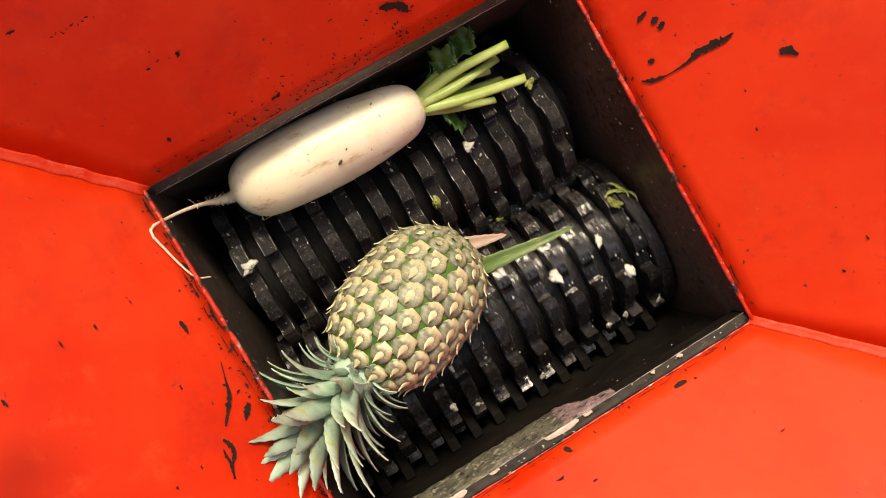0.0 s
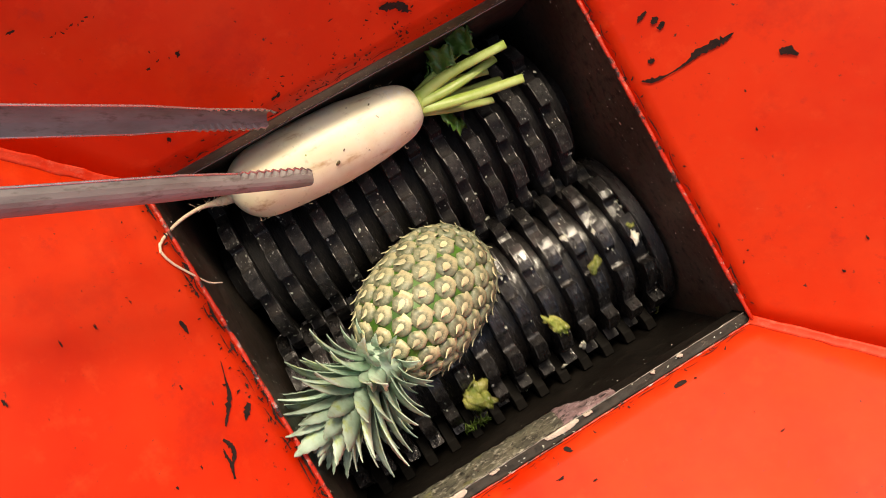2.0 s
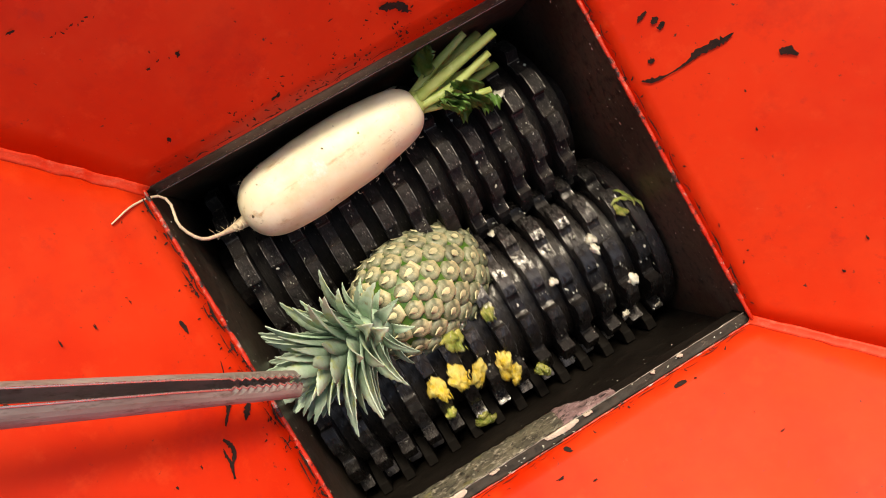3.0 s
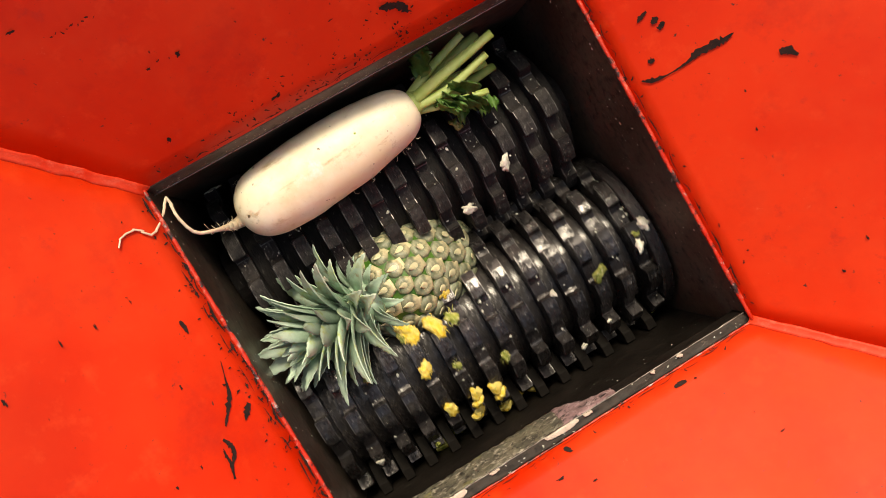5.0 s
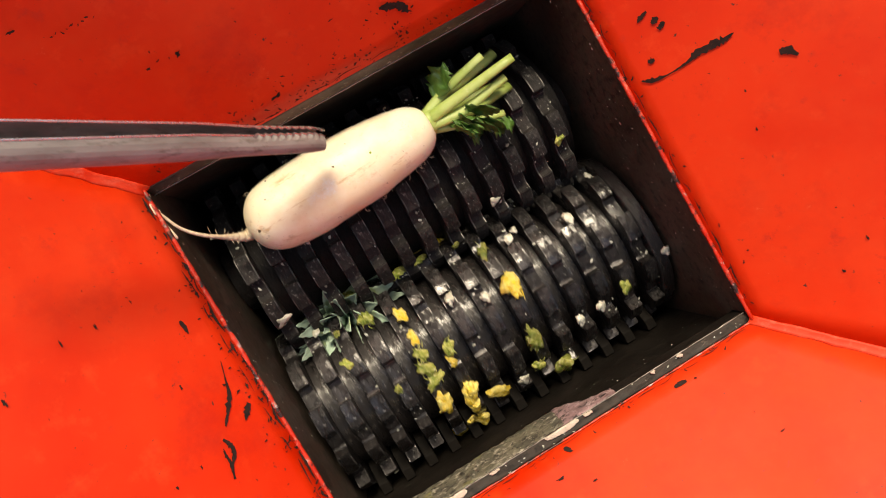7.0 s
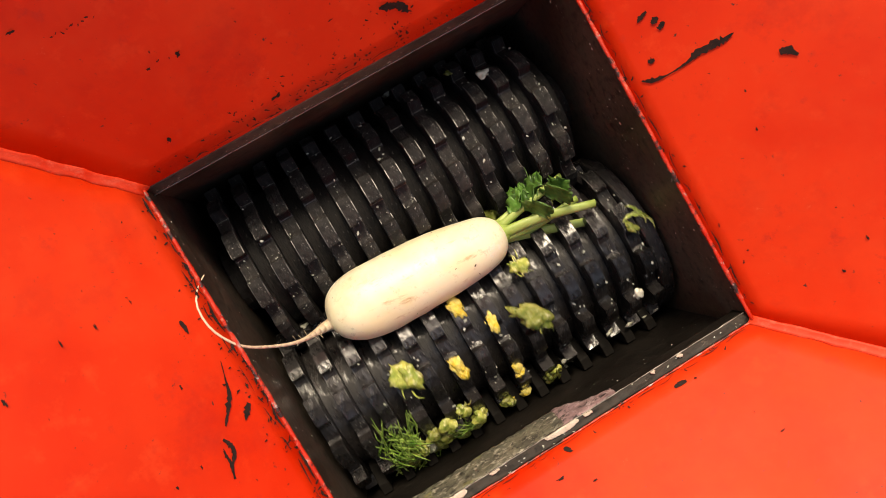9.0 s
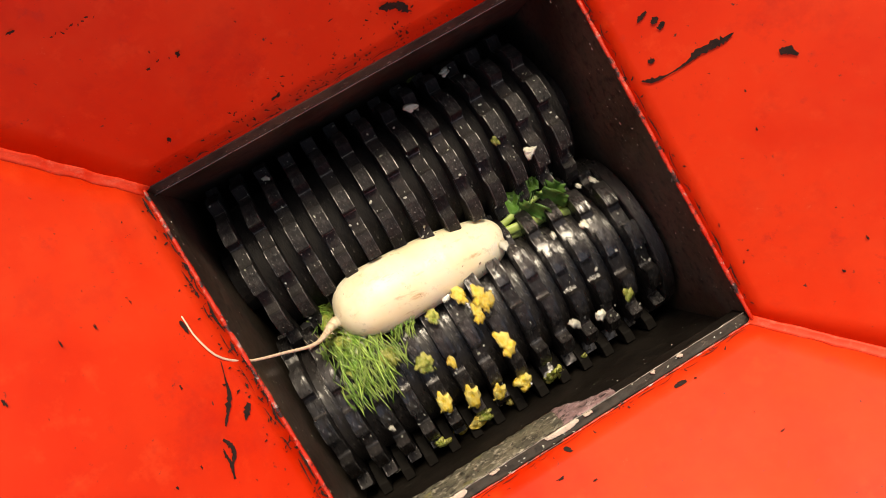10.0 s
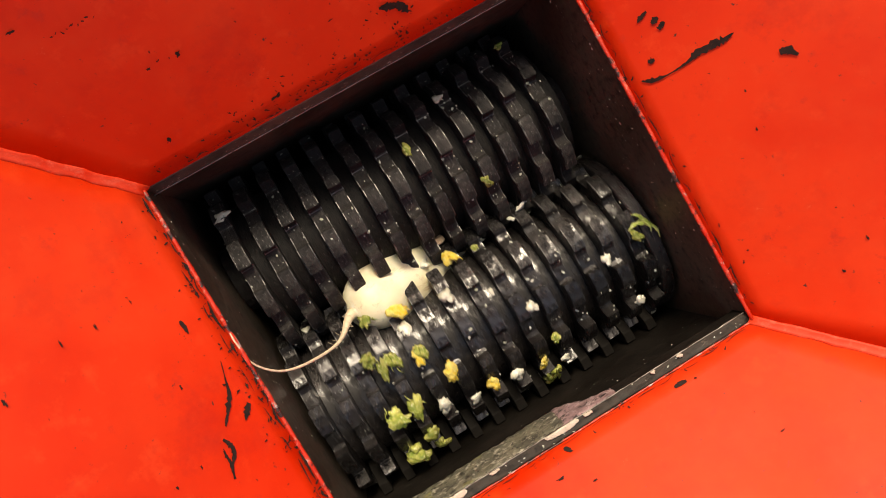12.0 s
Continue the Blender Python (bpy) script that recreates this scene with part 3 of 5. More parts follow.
def residue(ob, shift, seed):
    """Dried flecks stuck to the cutters, too many to count, pale enough to pass for wet glints too."""
    rnd = random.Random(seed)
    bm = bmesh.new()
    for k in range(1000):
        x = X0 + PITCH * (rnd.randrange(DISCS) + shift) + rnd.uniform(-0.46, 0.46) * THICK
        a, r, size = rnd.uniform(0, 6.283), R_TIP + rnd.uniform(-0.0135, -0.0002), rnd.choice((0.0004, 0.0005, 0.0006, 0.0008, 0.0010, 0.0013, 0.0020))
        m = pose(x, 0, 0, math.degrees(a)) @ pose(0, 0, r, rnd.uniform(-20, 20), rnd.uniform(-20, 20), rnd.uniform(0, 360))
        ring = [bm.verts.new(m @ Vector((math.cos(q) * size * rnd.uniform(0.5, 1.4), math.sin(q) * size * rnd.uniform(0.4, 0.9), 0))) for q in (0, 1.05, 2.1, 3.14, 4.2, 5.2)]
        top = bm.verts.new(m @ Vector((0, 0, size * 0.7)))
        for q in range(6):
            bm.faces.new((ring[q], ring[(q + 1) % 6], top))
    flecks = part("residue", bm, RESIDUE, ob, "pale dried vegetable flecks that also stand in for wet glints")
    tagged(flecks, kind="stuff")


rotor_upper = rotor(1, 0.25, -4.0, 0, (DRY_CUTTER, DRY_LAND, DRY_SPACER), "slow dusty shredder rotor of black steel cutter discs")
rotor_lower = rotor(-1, 0.75, 4.5, -1, (CUTTER, LAND, SPACER), "fast juice-wet shredder rotor of black steel cutter discs")
bm = bmesh.new()
revolve(bm, [(0.1812, 0.05), (0.1812, 0.0925), (0.1824, 0.0937), (0.1938, 0.0937), (0.1950, 0.0925), (0.1950, 0.05)], 90)
part("end_collar", bm, SPACER, rotor_lower, "smooth greasy end collar", smooth=False)

residue(rotor_upper, 0.25, 31)
residue(rotor_lower, 0.75, 32)

# cleaning bars between the discs
for y, sgn, shift in ((-0.187, 1, 0.25),):
    comb = tagged(new("cleaning_comb"), "row of dark steel cleaning fingers beside a rotor", "comb")
    bm = bmesh.new()
    for x in (-0.0055, 0.0055):
        side_pts = [(0, 0), (0.012, 0.0), (0.030, -0.014), (0.046, -0.040), (0.046, -0.075), (0, -0.10)]
        loop = [bm.verts.new((x, sgn * a, b)) for a, b in side_pts]
        bm.faces.new(loop)
    bm.verts.ensure_lookup_table()
    for k in range(6):
        bm.faces.new((bm.verts[k], bm.verts[(k + 1) % 6], bm.verts[6 + (k + 1) % 6], bm.verts[6 + k]))
    bmesh.ops.recalc_face_normals(bm, faces=bm.faces)
    bmesh.ops.bevel(bm, geom=bm.edges[:], offset=0.0008, segments=1, affect="EDGES")
    bar = bpy.data.meshes.new("finger")
    bm.to_mesh(bar)
    bm.free()
    bar.materials.append(FINGER)
    for k in range(DISCS):
        shared("finger", bar, comb, pose(X0 + PITCH * (k + shift), y + sgn * 0.0005, -0.143))


def specks(spots, seed, name, label):
    """Pale grit stuck to a plate; spots gives count, maker of place and outward way."""
    rnd = random.Random(seed)
    bm = bmesh.new()
    for count, place, out in spots:
        way = Vector(out).to_track_quat("Z", "Y").to_matrix().to_4x4()
        for k in range(count):
            size = rnd.choice((0.0004, 0.0005, 0.0006, 0.0008, 0.0012))
            m = Matrix.Translation(place(rnd)) @ way @ pose(0, 0, 0, 0, 0, rnd.uniform(0, 360))
            ring = [bm.verts.new(m @ Vector((math.cos(q) * size * rnd.uniform(0.6, 1.9), math.sin(q) * size * rnd.uniform(0.4, 0.9), -0.0002))) for q in (0, 1.05, 2.1, 3.14, 4.2, 5.2)]
            top = bm.verts.new(m @ Vector((0, 0, size * 0.5)))
            for q in range(6):
                bm.faces.new((ring[q], ring[(q + 1) % 6], top))
    tagged(link(name, bm, RESIDUE), label, "grit", kind="stuff")


def on_north(rnd):
    g = 1 - abs(rnd.gauss(0, 0.28)) % 1
    return Vector((rnd.uniform(-0.195, 0.195), 0.182 - 0.0035 * g, -0.001 - 0.025 * g))


def on_south(rnd):
    g = rnd.random()
    return Vector((rnd.uniform(-0.198, 0.198), SOUTH_Y + 0.0088 * g, -0.001 - 0.003 * g + 0.0008))


specks(((230, on_north, (0, -1, 0.1)), (34, on_south, (0, 0.3, 1)), (70, lambda rnd: Vector((0.1998, rnd.uniform(-0.17, 0.17), -0.004 - abs(rnd.gauss(0, 0.05)))), (-1, 0, 0)),
        (50, lambda rnd: Vector((-0.1998, rnd.uniform(-0.17, 0.17), -0.004 - abs(rnd.gauss(0, 0.05)))), (1, 0, 0)),
        (60, lambda rnd: Vector((rnd.uniform(-0.19, 0.19), -0.1878, -0.04 - abs(rnd.gauss(0, 0.03)))), (0, 1, 0))), 77, "grit", "pale dried grit stuck to the throat plates")


lip_patch("crust", -0.199, 0.012, 0.04, 0.98, 0.0012, STAINED, "grey-green dried crust caked on the lip", 0.0011, "crust", "stuff")
lip_patch("crust", 0.000, 0.060, 0.02, 1.0, 0.0014, PINK_CRUST, "pinkish grey dried crust caked on the lip", 0.0010, "crust", "stuff")


def smear(x0, x1, wide):
    """A flat ragged smear along the bright edge of the south flange."""
    bm = bmesh.new()
    grid = []
    for i in range(25):
        f = i / 24
        x = x0 + (x1 - x0) * f
        w = wide * (0.35 + 0.65 * math.sin(math.pi * f) ** 0.5) * (1 + 0.7 * noise.noise(Vector((x * 300, 1, 5))))
        grid.append([(x + 0.001 * h, -0.1742 - w * h, -0.0022 + 0.0006 * noise.noise(Vector((x * 600, h * 3, 2)))) for h in (-0.3, 0, 0.35, 0.7, 1)])
    solid_sheet(bm, grid, 0.0015)
    tagged(link("smear", bm, SMEAR), "dried cream smear on the flange edge", "smear")


for a, b, w in ((-0.018, 0.016, 0.0042), (-0.122, -0.100, 0.0045), (-0.075, -0.066, 0.002), (0.022, 0.030, 0.0025), (0.122, 0.127, 0.003), (0.094, 0.098, 0.002)):
    smear(a, b, w)

# ---- daikon radish ----
TAIL_PIECES, TAIL_STEP = 26, 0.0078


def tail_radius(f):
    """The tap root's radius at a share of its length."""
    return 0.0007 + 0.0014 * (1 - f) + 0.0050 * max(0.0, 1 - f / 0.30) ** 2


def daikon_thing():
    ob = tagged(new("daikon_radish"), "pale cream daikon radish with cut green stalks", "radish")
    bm = bmesh.new()
    prof = [(-0.0975, 0.003), (-0.0955, 0.0115), (-0.091, 0.0200), (-0.083, 0.0272), (-0.070, 0.0325), (-0.050, 0.0352), (-0.02, 0.0360), (0.01, 0.0352), (0.035, 0.0334),
            (0.060, 0.0306), (0.076, 0.0270), (0.087, 0.0215), (0.0935, 0.0140), (0.0955, 0.006)]
    fine = [p for p in bend([(a, b, 0) for a, b in prof], 3)]
    revolve(bm, [(p.x, max(p.y, 0.002)) for p in fine], 40)
    for v in bm.verts:
        d = noise.noise(v.co * 22) * 0.0018 + noise.noise(Vector((v.co.x * 90, v.co.y * 25, v.co.z * 25))) * 0.0006
        s = 1 + d / max(0.012, math.hypot(v.co.y, v.co.z))
        v.co.y, v.co.z = v.co.y * s, v.co.z * s + 0.002 * math.sin(v.co.x * 18)
    body = part("body", bm, DAIKON, ob, "cream skin with faint brown blemishes")
    rnd = random.Random(4)
    bm = bmesh.new()
    revolve(bm, [(0.088, 0.006), (0.091, 0.0135), (0.0965, 0.0120), (0.101, 0.0105), (0.1035, 0.0085), (0.104, 0.004)], 18)
    for v in bm.verts:
        v.co.x += 0.0016 * noise.noise(v.co * 400)
        v.co.y *= 1 + 0.18 * noise.noise(v.co * 260)
    part("neck", bm, STALK, body, "ragged green-brown neck")
    # turn round the neck in degrees, length, spread, thickness
    for k, (turn, length, open_, thick) in enumerate(((5, 0.070, 0.42, 0.0050), (62, 0.098, 0.30, 0.0068), (105, 0.088, 0.12, 0.0060), (150, 0.100, 0.36, 0.0070), (205, 0.075, 0.40, 0.0058),
                                                      (262, 0.096, 0.34, 0.0066), (312, 0.084, 0.20, 0.0058))):
        a = radians(turn)
        y, z = math.cos(a), math.sin(a)
        droop = 0.010 * math.sin(k * 1.9)
        pts = bend([(0.094, 0.007 * y, 0.007 * z), (0.094 + length * 0.4, y * (0.009 + length * 0.30 * open_), z * (0.009 + length * 0.30 * open_)),
                    (0.094 + length * 0.95, y * length * open_ - z * droop, z * length * open_ + y * droop)], 5)
        bm = bmesh.new()
        n = len(pts)
        tube(bm, pts, [thick * (1.0 - 0.38 * i / n) for i in range(n)], 9, 0.62)
        stalk = part("stalk", bm, STALK, body, "cut green stalk")
        if turn in (5, 312, 205):
            lobes = 7 if turn == 5 else 3 if turn == 312 else 1
            for q in range(lobes):
                bm = bmesh.new()
                base = pts[min(n - 1, 3 + q)]
                spin, w, l = a + rnd.uniform(-1.3, 1.3), rnd.uniform(0.009, 0.015), rnd.uniform(0.022, 0.038)
                grid = []
                for i in range(11):
                    s = i / 10
                    wide = w * math.sin(math.pi * min(1, s * 0.9 + 0.08)) * (1 + 0.28 * math.sin(i * 2.9 + q))
                    row = []
                    for j in range(7):
                        h = (j - 3) / 3
                        fold = 0.0035 * math.sin(i * 1.1 + j * 1.4 + q) + 0.35 * wide * abs(h)
                        row.append(base + Vector((s * l * 0.55 + h * wide * 0.45, math.cos(spin) * (s * l * 0.8 + fold) - math.sin(spin) * h * wide,
                                                  math.sin(spin) * (s * l * 0.8 + fold) + math.cos(spin) * h * wide)))
                    grid.append(row)
                solid_sheet(bm, grid, 0.0005)
                part("leaf", bm, FOLIAGE, body, "torn dark green leaf")

    def on_skin(x, turn, off=0.0):
        """A pose on the skin at x, turned about the axis, with z pointing out."""
        r = 0.002
        for p, q in zip(fine, fine[1:]):
            if p.x <= x <= q.x:
                r = p.y + (q.y - p.y) * (x - p.x) / (q.x - p.x)
        a = radians(turn)
        return Matrix.Translation((x, math.cos(a) * (r + off), math.sin(a) * (r + off) + 0.002 * math.sin(x * 18))) @ pose(0, 0, 0, turn - 90)

    def fleck(x, turn, long_, wide, mat, label):
        bm = bmesh.new()
        m = on_skin(x, turn, 0.0003) @ pose(0, 0, 0, 0, 0, rnd.uniform(-40, 40))
        ring = [bm.verts.new(m @ Vector((math.cos(q) * long_ * rnd.uniform(0.7, 1.2), math.sin(q) * wide * rnd.uniform(0.7, 1.2), -0.0006))) for q in [0.628 * k for k in range(10)]]
        top = bm.verts.new(m @ Vector((0, 0, 0.0006)))
        for q in range(10):
            bm.faces.new((ring[q], ring[(q + 1) % 10], top))
        part("blemish", bm, mat, body, label)

    for x, turn, long_, wide in ((0.002, 132, 0.0030, 0.0016), (0.012, 118, 0.0016, 0.0008), (-0.086, 288, 0.0028, 0.0018), (-0.004, 262, 0.0022, 0.0012), (0.016, 240, 0.0015, 0.0015), (-0.03, 20, 0.0018, 0.001),
                                 (0.05, 70, 0.0014, 0.001), (-0.06, 215, 0.0014, 0.0009), (0.03, 330, 0.0018, 0.0008), (-0.045, 165, 0.0012, 0.0008)):
        fleck(x, turn, long_, wide, PIT, "dark brown pit in the skin")
    for x, turn, long_, wide in ((0.030, 272, 0.0048, 0.0040), (-0.02, 100, 0.0020, 0.0012)):
        fleck(x, turn, long_, wide, LEAF_FLECK, "green leaf fleck stuck to the skin")
    for k in range(26):
        x, turn = rnd.uniform(-0.085, 0.08), rnd.choice((175, 10)) + rnd.gauss(0, 9)
        m = on_skin(x, turn)
        bm = bmesh.new()
        l = rnd.uniform(0.002, 0.006)
        tube(bm, bend([m @ Vector((0, 0, -0.001)), m @ Vector((rnd.uniform(-0.3, 0.3) * l, rnd.uniform(-0.4, 0.4) * l, 0.6 * l)), m @ Vector((rnd.uniform(-0.9, 0.9) * l, rnd.uniform(-0.8, 0.8) * l, 0.8 * l))], 3), [0.00018] * 7, 4)
        part("root_hair", bm, ROOT, body)
    # the tap root bends, so it is a chain of short tapered pieces
    pieces = []
    for k in range(TAIL_PIECES):
        bm = bmesh.new()
        r0, r1 = tail_radius(k / TAIL_PIECES), tail_radius((k + 1) / TAIL_PIECES)
        half = TAIL_STEP * 0.62
        tube(bm, [(-half, 0, 0), (-half * 0.8, 0, 0), (0, 0, 0), (half * 0.8, 0, 0), (half, 0, 0)], [r0 * 0.6, r0, (r0 + r1) / 2, r1, r1 * 0.6], 9)
        piece = part("root_tail", bm, ROOT, ob, "thin curling tap root")
        if 1 <= k <= 7:
            for q in range(3):
                bm = bmesh.new()
                d = Vector((rnd.uniform(-1, 1), rnd.uniform(-1, 1), rnd.uniform(-1, 1))).normalized() * rnd.uniform(0.005, 0.011)
                tube(bm, bend([(0, 0, 0), d * 0.5 + Vector((0.001, 0, 0.001)), d], 3), [0.0002] * 7, 4)
                part("root_hair", bm, ROOT, piece)
        pieces.append(piece)
    return ob, body, pieces


daikon, daikon_body, daikon_tail = daikon_thing()


# ---- pineapple ----
def pine_radius(x):
    return 0.0560 * max(0.0, 1 - (abs(x + 0.003) / 0.079) ** 2.7) ** 0.5 + 0.002


def eye_mesh():
    """One eye of the rind: a domed six-sided pad with a low boss."""
    bm = bmesh.new()
    rings = []
    for rad, h in ((1.0, -0.35), (0.96, 0.05), (0.84, 0.27), (0.5, 0.35), (0.2, 0.31)):
        ring = []
        for k in range(12):
            a = 2 * math.pi * k / 12
            hexed = 1 / max(abs(math.cos((a + math.pi / 6) % (math.pi / 3) - math.pi / 6)), 0.1) * 0.5 + 0.45
            ring.append(bm.verts.new((math.cos(a) * rad * hexed, math.sin(a) * rad * hexed, h)))
        rings.append(ring)
    for a, b in zip(rings, rings[1:]):
        for k in range(12):
            bm.faces.new((a[k], a[(k + 1) % 12], b[(k + 1) % 12], b[k]))
    bm.faces.new(rings[-1])
    me = bpy.data.meshes.new("eye")
    bmesh.ops.recalc_face_normals(bm, faces=bm.faces)
    bm.to_mesh(me)
    bm.free()
    me.shade_smooth()
    me.materials.append(PINE_EYE)
    return me


def bract_mesh():
    """The dry pointed scale that covers the crown side of an eye."""
    bm = bmesh.new()
    grid = []
    for i in range(6):
        s = i / 5
        w = (0.80 + 0.35 * s) * (1 - s ** 1.6) ** 1.2 + 0.012
        grid.append([(-0.98 + 1.95 * s, w * h, 0.10 + 0.62 * math.sin(s * 2.2) * (1 - 0.45 * h * h) + 0.85 * s ** 5 - 0.25 * s) for h in (-1, -0.5, 0, 0.5, 1)])
    solid_sheet(bm, grid, 0.05)
    me = bpy.data.meshes.new("bract")
    bmesh.ops.recalc_face_normals(bm, faces=bm.faces)
    bm.to_mesh(me)
    bm.free()
    me.shade_smooth()
    me.materials.append(BRACT)
    return me


def crown_leaf_mesh(length, wide, curl):
    """A channelled, tapering, spiny-edged leaf that grows along x and curls up."""
    bm = bmesh.new()
    grid, n = [], 18
    for i in range(n + 1):
        s = i / n
        w = wide * (0.75 + 0.6 * s - 1.35 * s ** 2.2) if s < 0.98 else 0.0004
        a = curl * s * s
        x, z = length * (s - 0.25 * curl * s ** 3 * 0.6), length * 0.5 * curl * s * s
        spine = 0.0009 * (1 if i % 2 else -0.2) if 1 < i < n else 0
        grid.append([(x + (0.3 * spine if abs(h) == 1 else 0), h * (max(w, 0.0003) + (spine if abs(h) == 1 else 0)), z - 0.40 * w * h * h) for h in (-1, -0.5, 0, 0.5, 1)])
    solid_sheet(bm, grid, 0.0011)
    me = bpy.data.meshes.new("crown_leaf")
    bmesh.ops.recalc_face_normals(bm, faces=bm.faces)
    bm.to_mesh(me)
    bm.free()
    me.shade_smooth()
    me.materials.append(CROWN)
    return me


def pineapple_thing():
    ob = tagged(new("pineapple"), "whole ripening pineapple with spiky grey-green crown", "pineapple")
    bm = bmesh.new()
    revolve(bm, [(-0.081 + 0.150 * k / 30, max(0.004, pine_radius(-0.081 + 0.150 * k / 30) - 0.0022)) for k in range(31)], 32)
    body = part("body", bm, PINE_CORE, ob, "green-gold rind")
    eye, bract = eye_mesh(), bract_mesh()
    rnd = random.Random(7)
    walked, path = 0.0, []
    for i in range(1500):
        xa = -0.079 + 0.150 * i / 1500
        walked += math.hypot(0.0001, pine_radius(xa + 0.0001) - pine_radius(xa))
        if walked > 0.0180 * len(path) + 0.006 and 0.010 < pine_radius(xa) :
            path.append(xa)
    around = 15
    for i, x in enumerate(path):
        r = pine_radius(x)
        slope = math.atan2(pine_radius(x + 0.004) - pine_radius(x - 0.004), 0.008)
        n = around if r > 0.050 else max(7, round(2 * math.pi * r / 0.0205))
        for k in range(n):
            a = 2 * math.pi * (k + 0.5 * (i % 2)) / n + rnd.uniform(-0.03, 0.03)
            size = min(0.0121, math.pi * r / n * 0.97) * rnd.uniform(0.95, 1.03)
            m = pose(0, 0, 0, math.degrees(a)) @ pose(x + rnd.uniform(-0.0008, 0.0008), 0, r - 0.002, 0, -math.degrees(slope), 0)
            sc = Matrix.Diagonal((size * 0.99, size * 1.02, 0.0108, 1))
            shared("eye", eye, body, m @ sc)
            shared("bract", bract, body, m @ pose(-0.001, 0, 0.0012, 0, rnd.uniform(-10, 4), rnd.uniform(-10, 10)) @ Matrix.Diagonal((size * rnd.uniform(0.82, 1.05), size * 0.78, 0.0049, 1)))
    bm = bmesh.new()
    revolve(bm, [(0.062, 0.022), (0.07, 0.024), (0.085, 0.018), (0.115, 0.012), (0.14, 0.004)], 14)
    crown = part("crown", bm, CROWN, ob, "rosette of spiky blue-green leaves")
    kinds = [crown_leaf_mesh(0.046, 0.0092, 0.9), crown_leaf_mesh(0.066, 0.0115, 0.7), crown_leaf_mesh(0.080, 0.0128, 0.5), crown_leaf_mesh(0.076, 0.0130, 0.3), crown_leaf_mesh(0.055, 0.0115, 0.05)]
    count = 88
    for k in range(count):
        s = k / (count - 1)
        a = k * 137.5 + rnd.uniform(-8, 8)
        open_ = 68 - 58 * s ** 0.9 + rnd.uniform(-6, 6)
        which = min(4, int(s * 4.6 + rnd.uniform(-0.3, 0.3)) if s > 0.05 else 0)
        m = pose(0.064 + 0.070 * s, 0, 0, a) @ pose(0, 0, 0.021 * (1 - s) + 0.003, 0, -open_, 0) @ pose(0, 0, 0, rnd.uniform(-8, 8))
        f = 0.92 * rnd.uniform(0.85, 1.12) * (0.6 + 0.4 * min(1, s * 4))
        shared("crown_leaf", kinds[which], crown, m @ Matrix.Diagonal((f, f, f, 1)))
    return ob


pineapple = pineapple_thing()


# ---- tongs ----
def jaw_arm():
    """One arm: a channel of sheet steel whose last stretch is a saw-edged jaw. Its tip is at the origin and it runs along -x."""
    bm = bmesh.new()
    grid, n = [], 84
    for i in range(n + 1):
        s = -0.30 * i / n
        jaw = -s < 0.072
        w = 0.0098 if jaw else 0.0098 + 0.0025 * min(1, (-s - 0.072) / 0.05)
        if -s < 0.012:
            w *= 0.72 + 0.28 * (-s / 0.012)
        deep = 0.0075
        bite = 0.0016 * (1 if i % 2 else -0.3) if jaw else 0.0
        row = []
        for j in range(9):
            h = (j - 4) / 4
            e = bite if abs(h) == 1 else 0
            row.append((s, deep * (1 - abs(h) ** 2.2) + (-e if abs(h) == 1 else 0), h * w))
        grid.append(row)
    solid_sheet(bm, grid, 0.0012)
    rims = []
    for side in (0, 8):
        rim = bmesh.new()
        tube(rim, [Vector(row[side]) + Vector((0, -0.0004, 0)) for row in grid], [0.00085] * (n + 1), 6)
        rims.append(rim)
    return bm, rims


tongs = tagged(new("tongs"), "scratched stainless kitchen tongs with saw-edged jaws", "tongs")


def tongs_arm():
    bm, rims = jaw_arm()
    arm = part("arm", bm, TONG, tongs, "steel arm with toothed jaw", smooth=False)
    for rim in rims:
        part("edge", rim, TONG_EDGE, arm, "bright steel edge")
    return arm


arm_upper, arm_lower = tongs_arm(), tongs_arm()


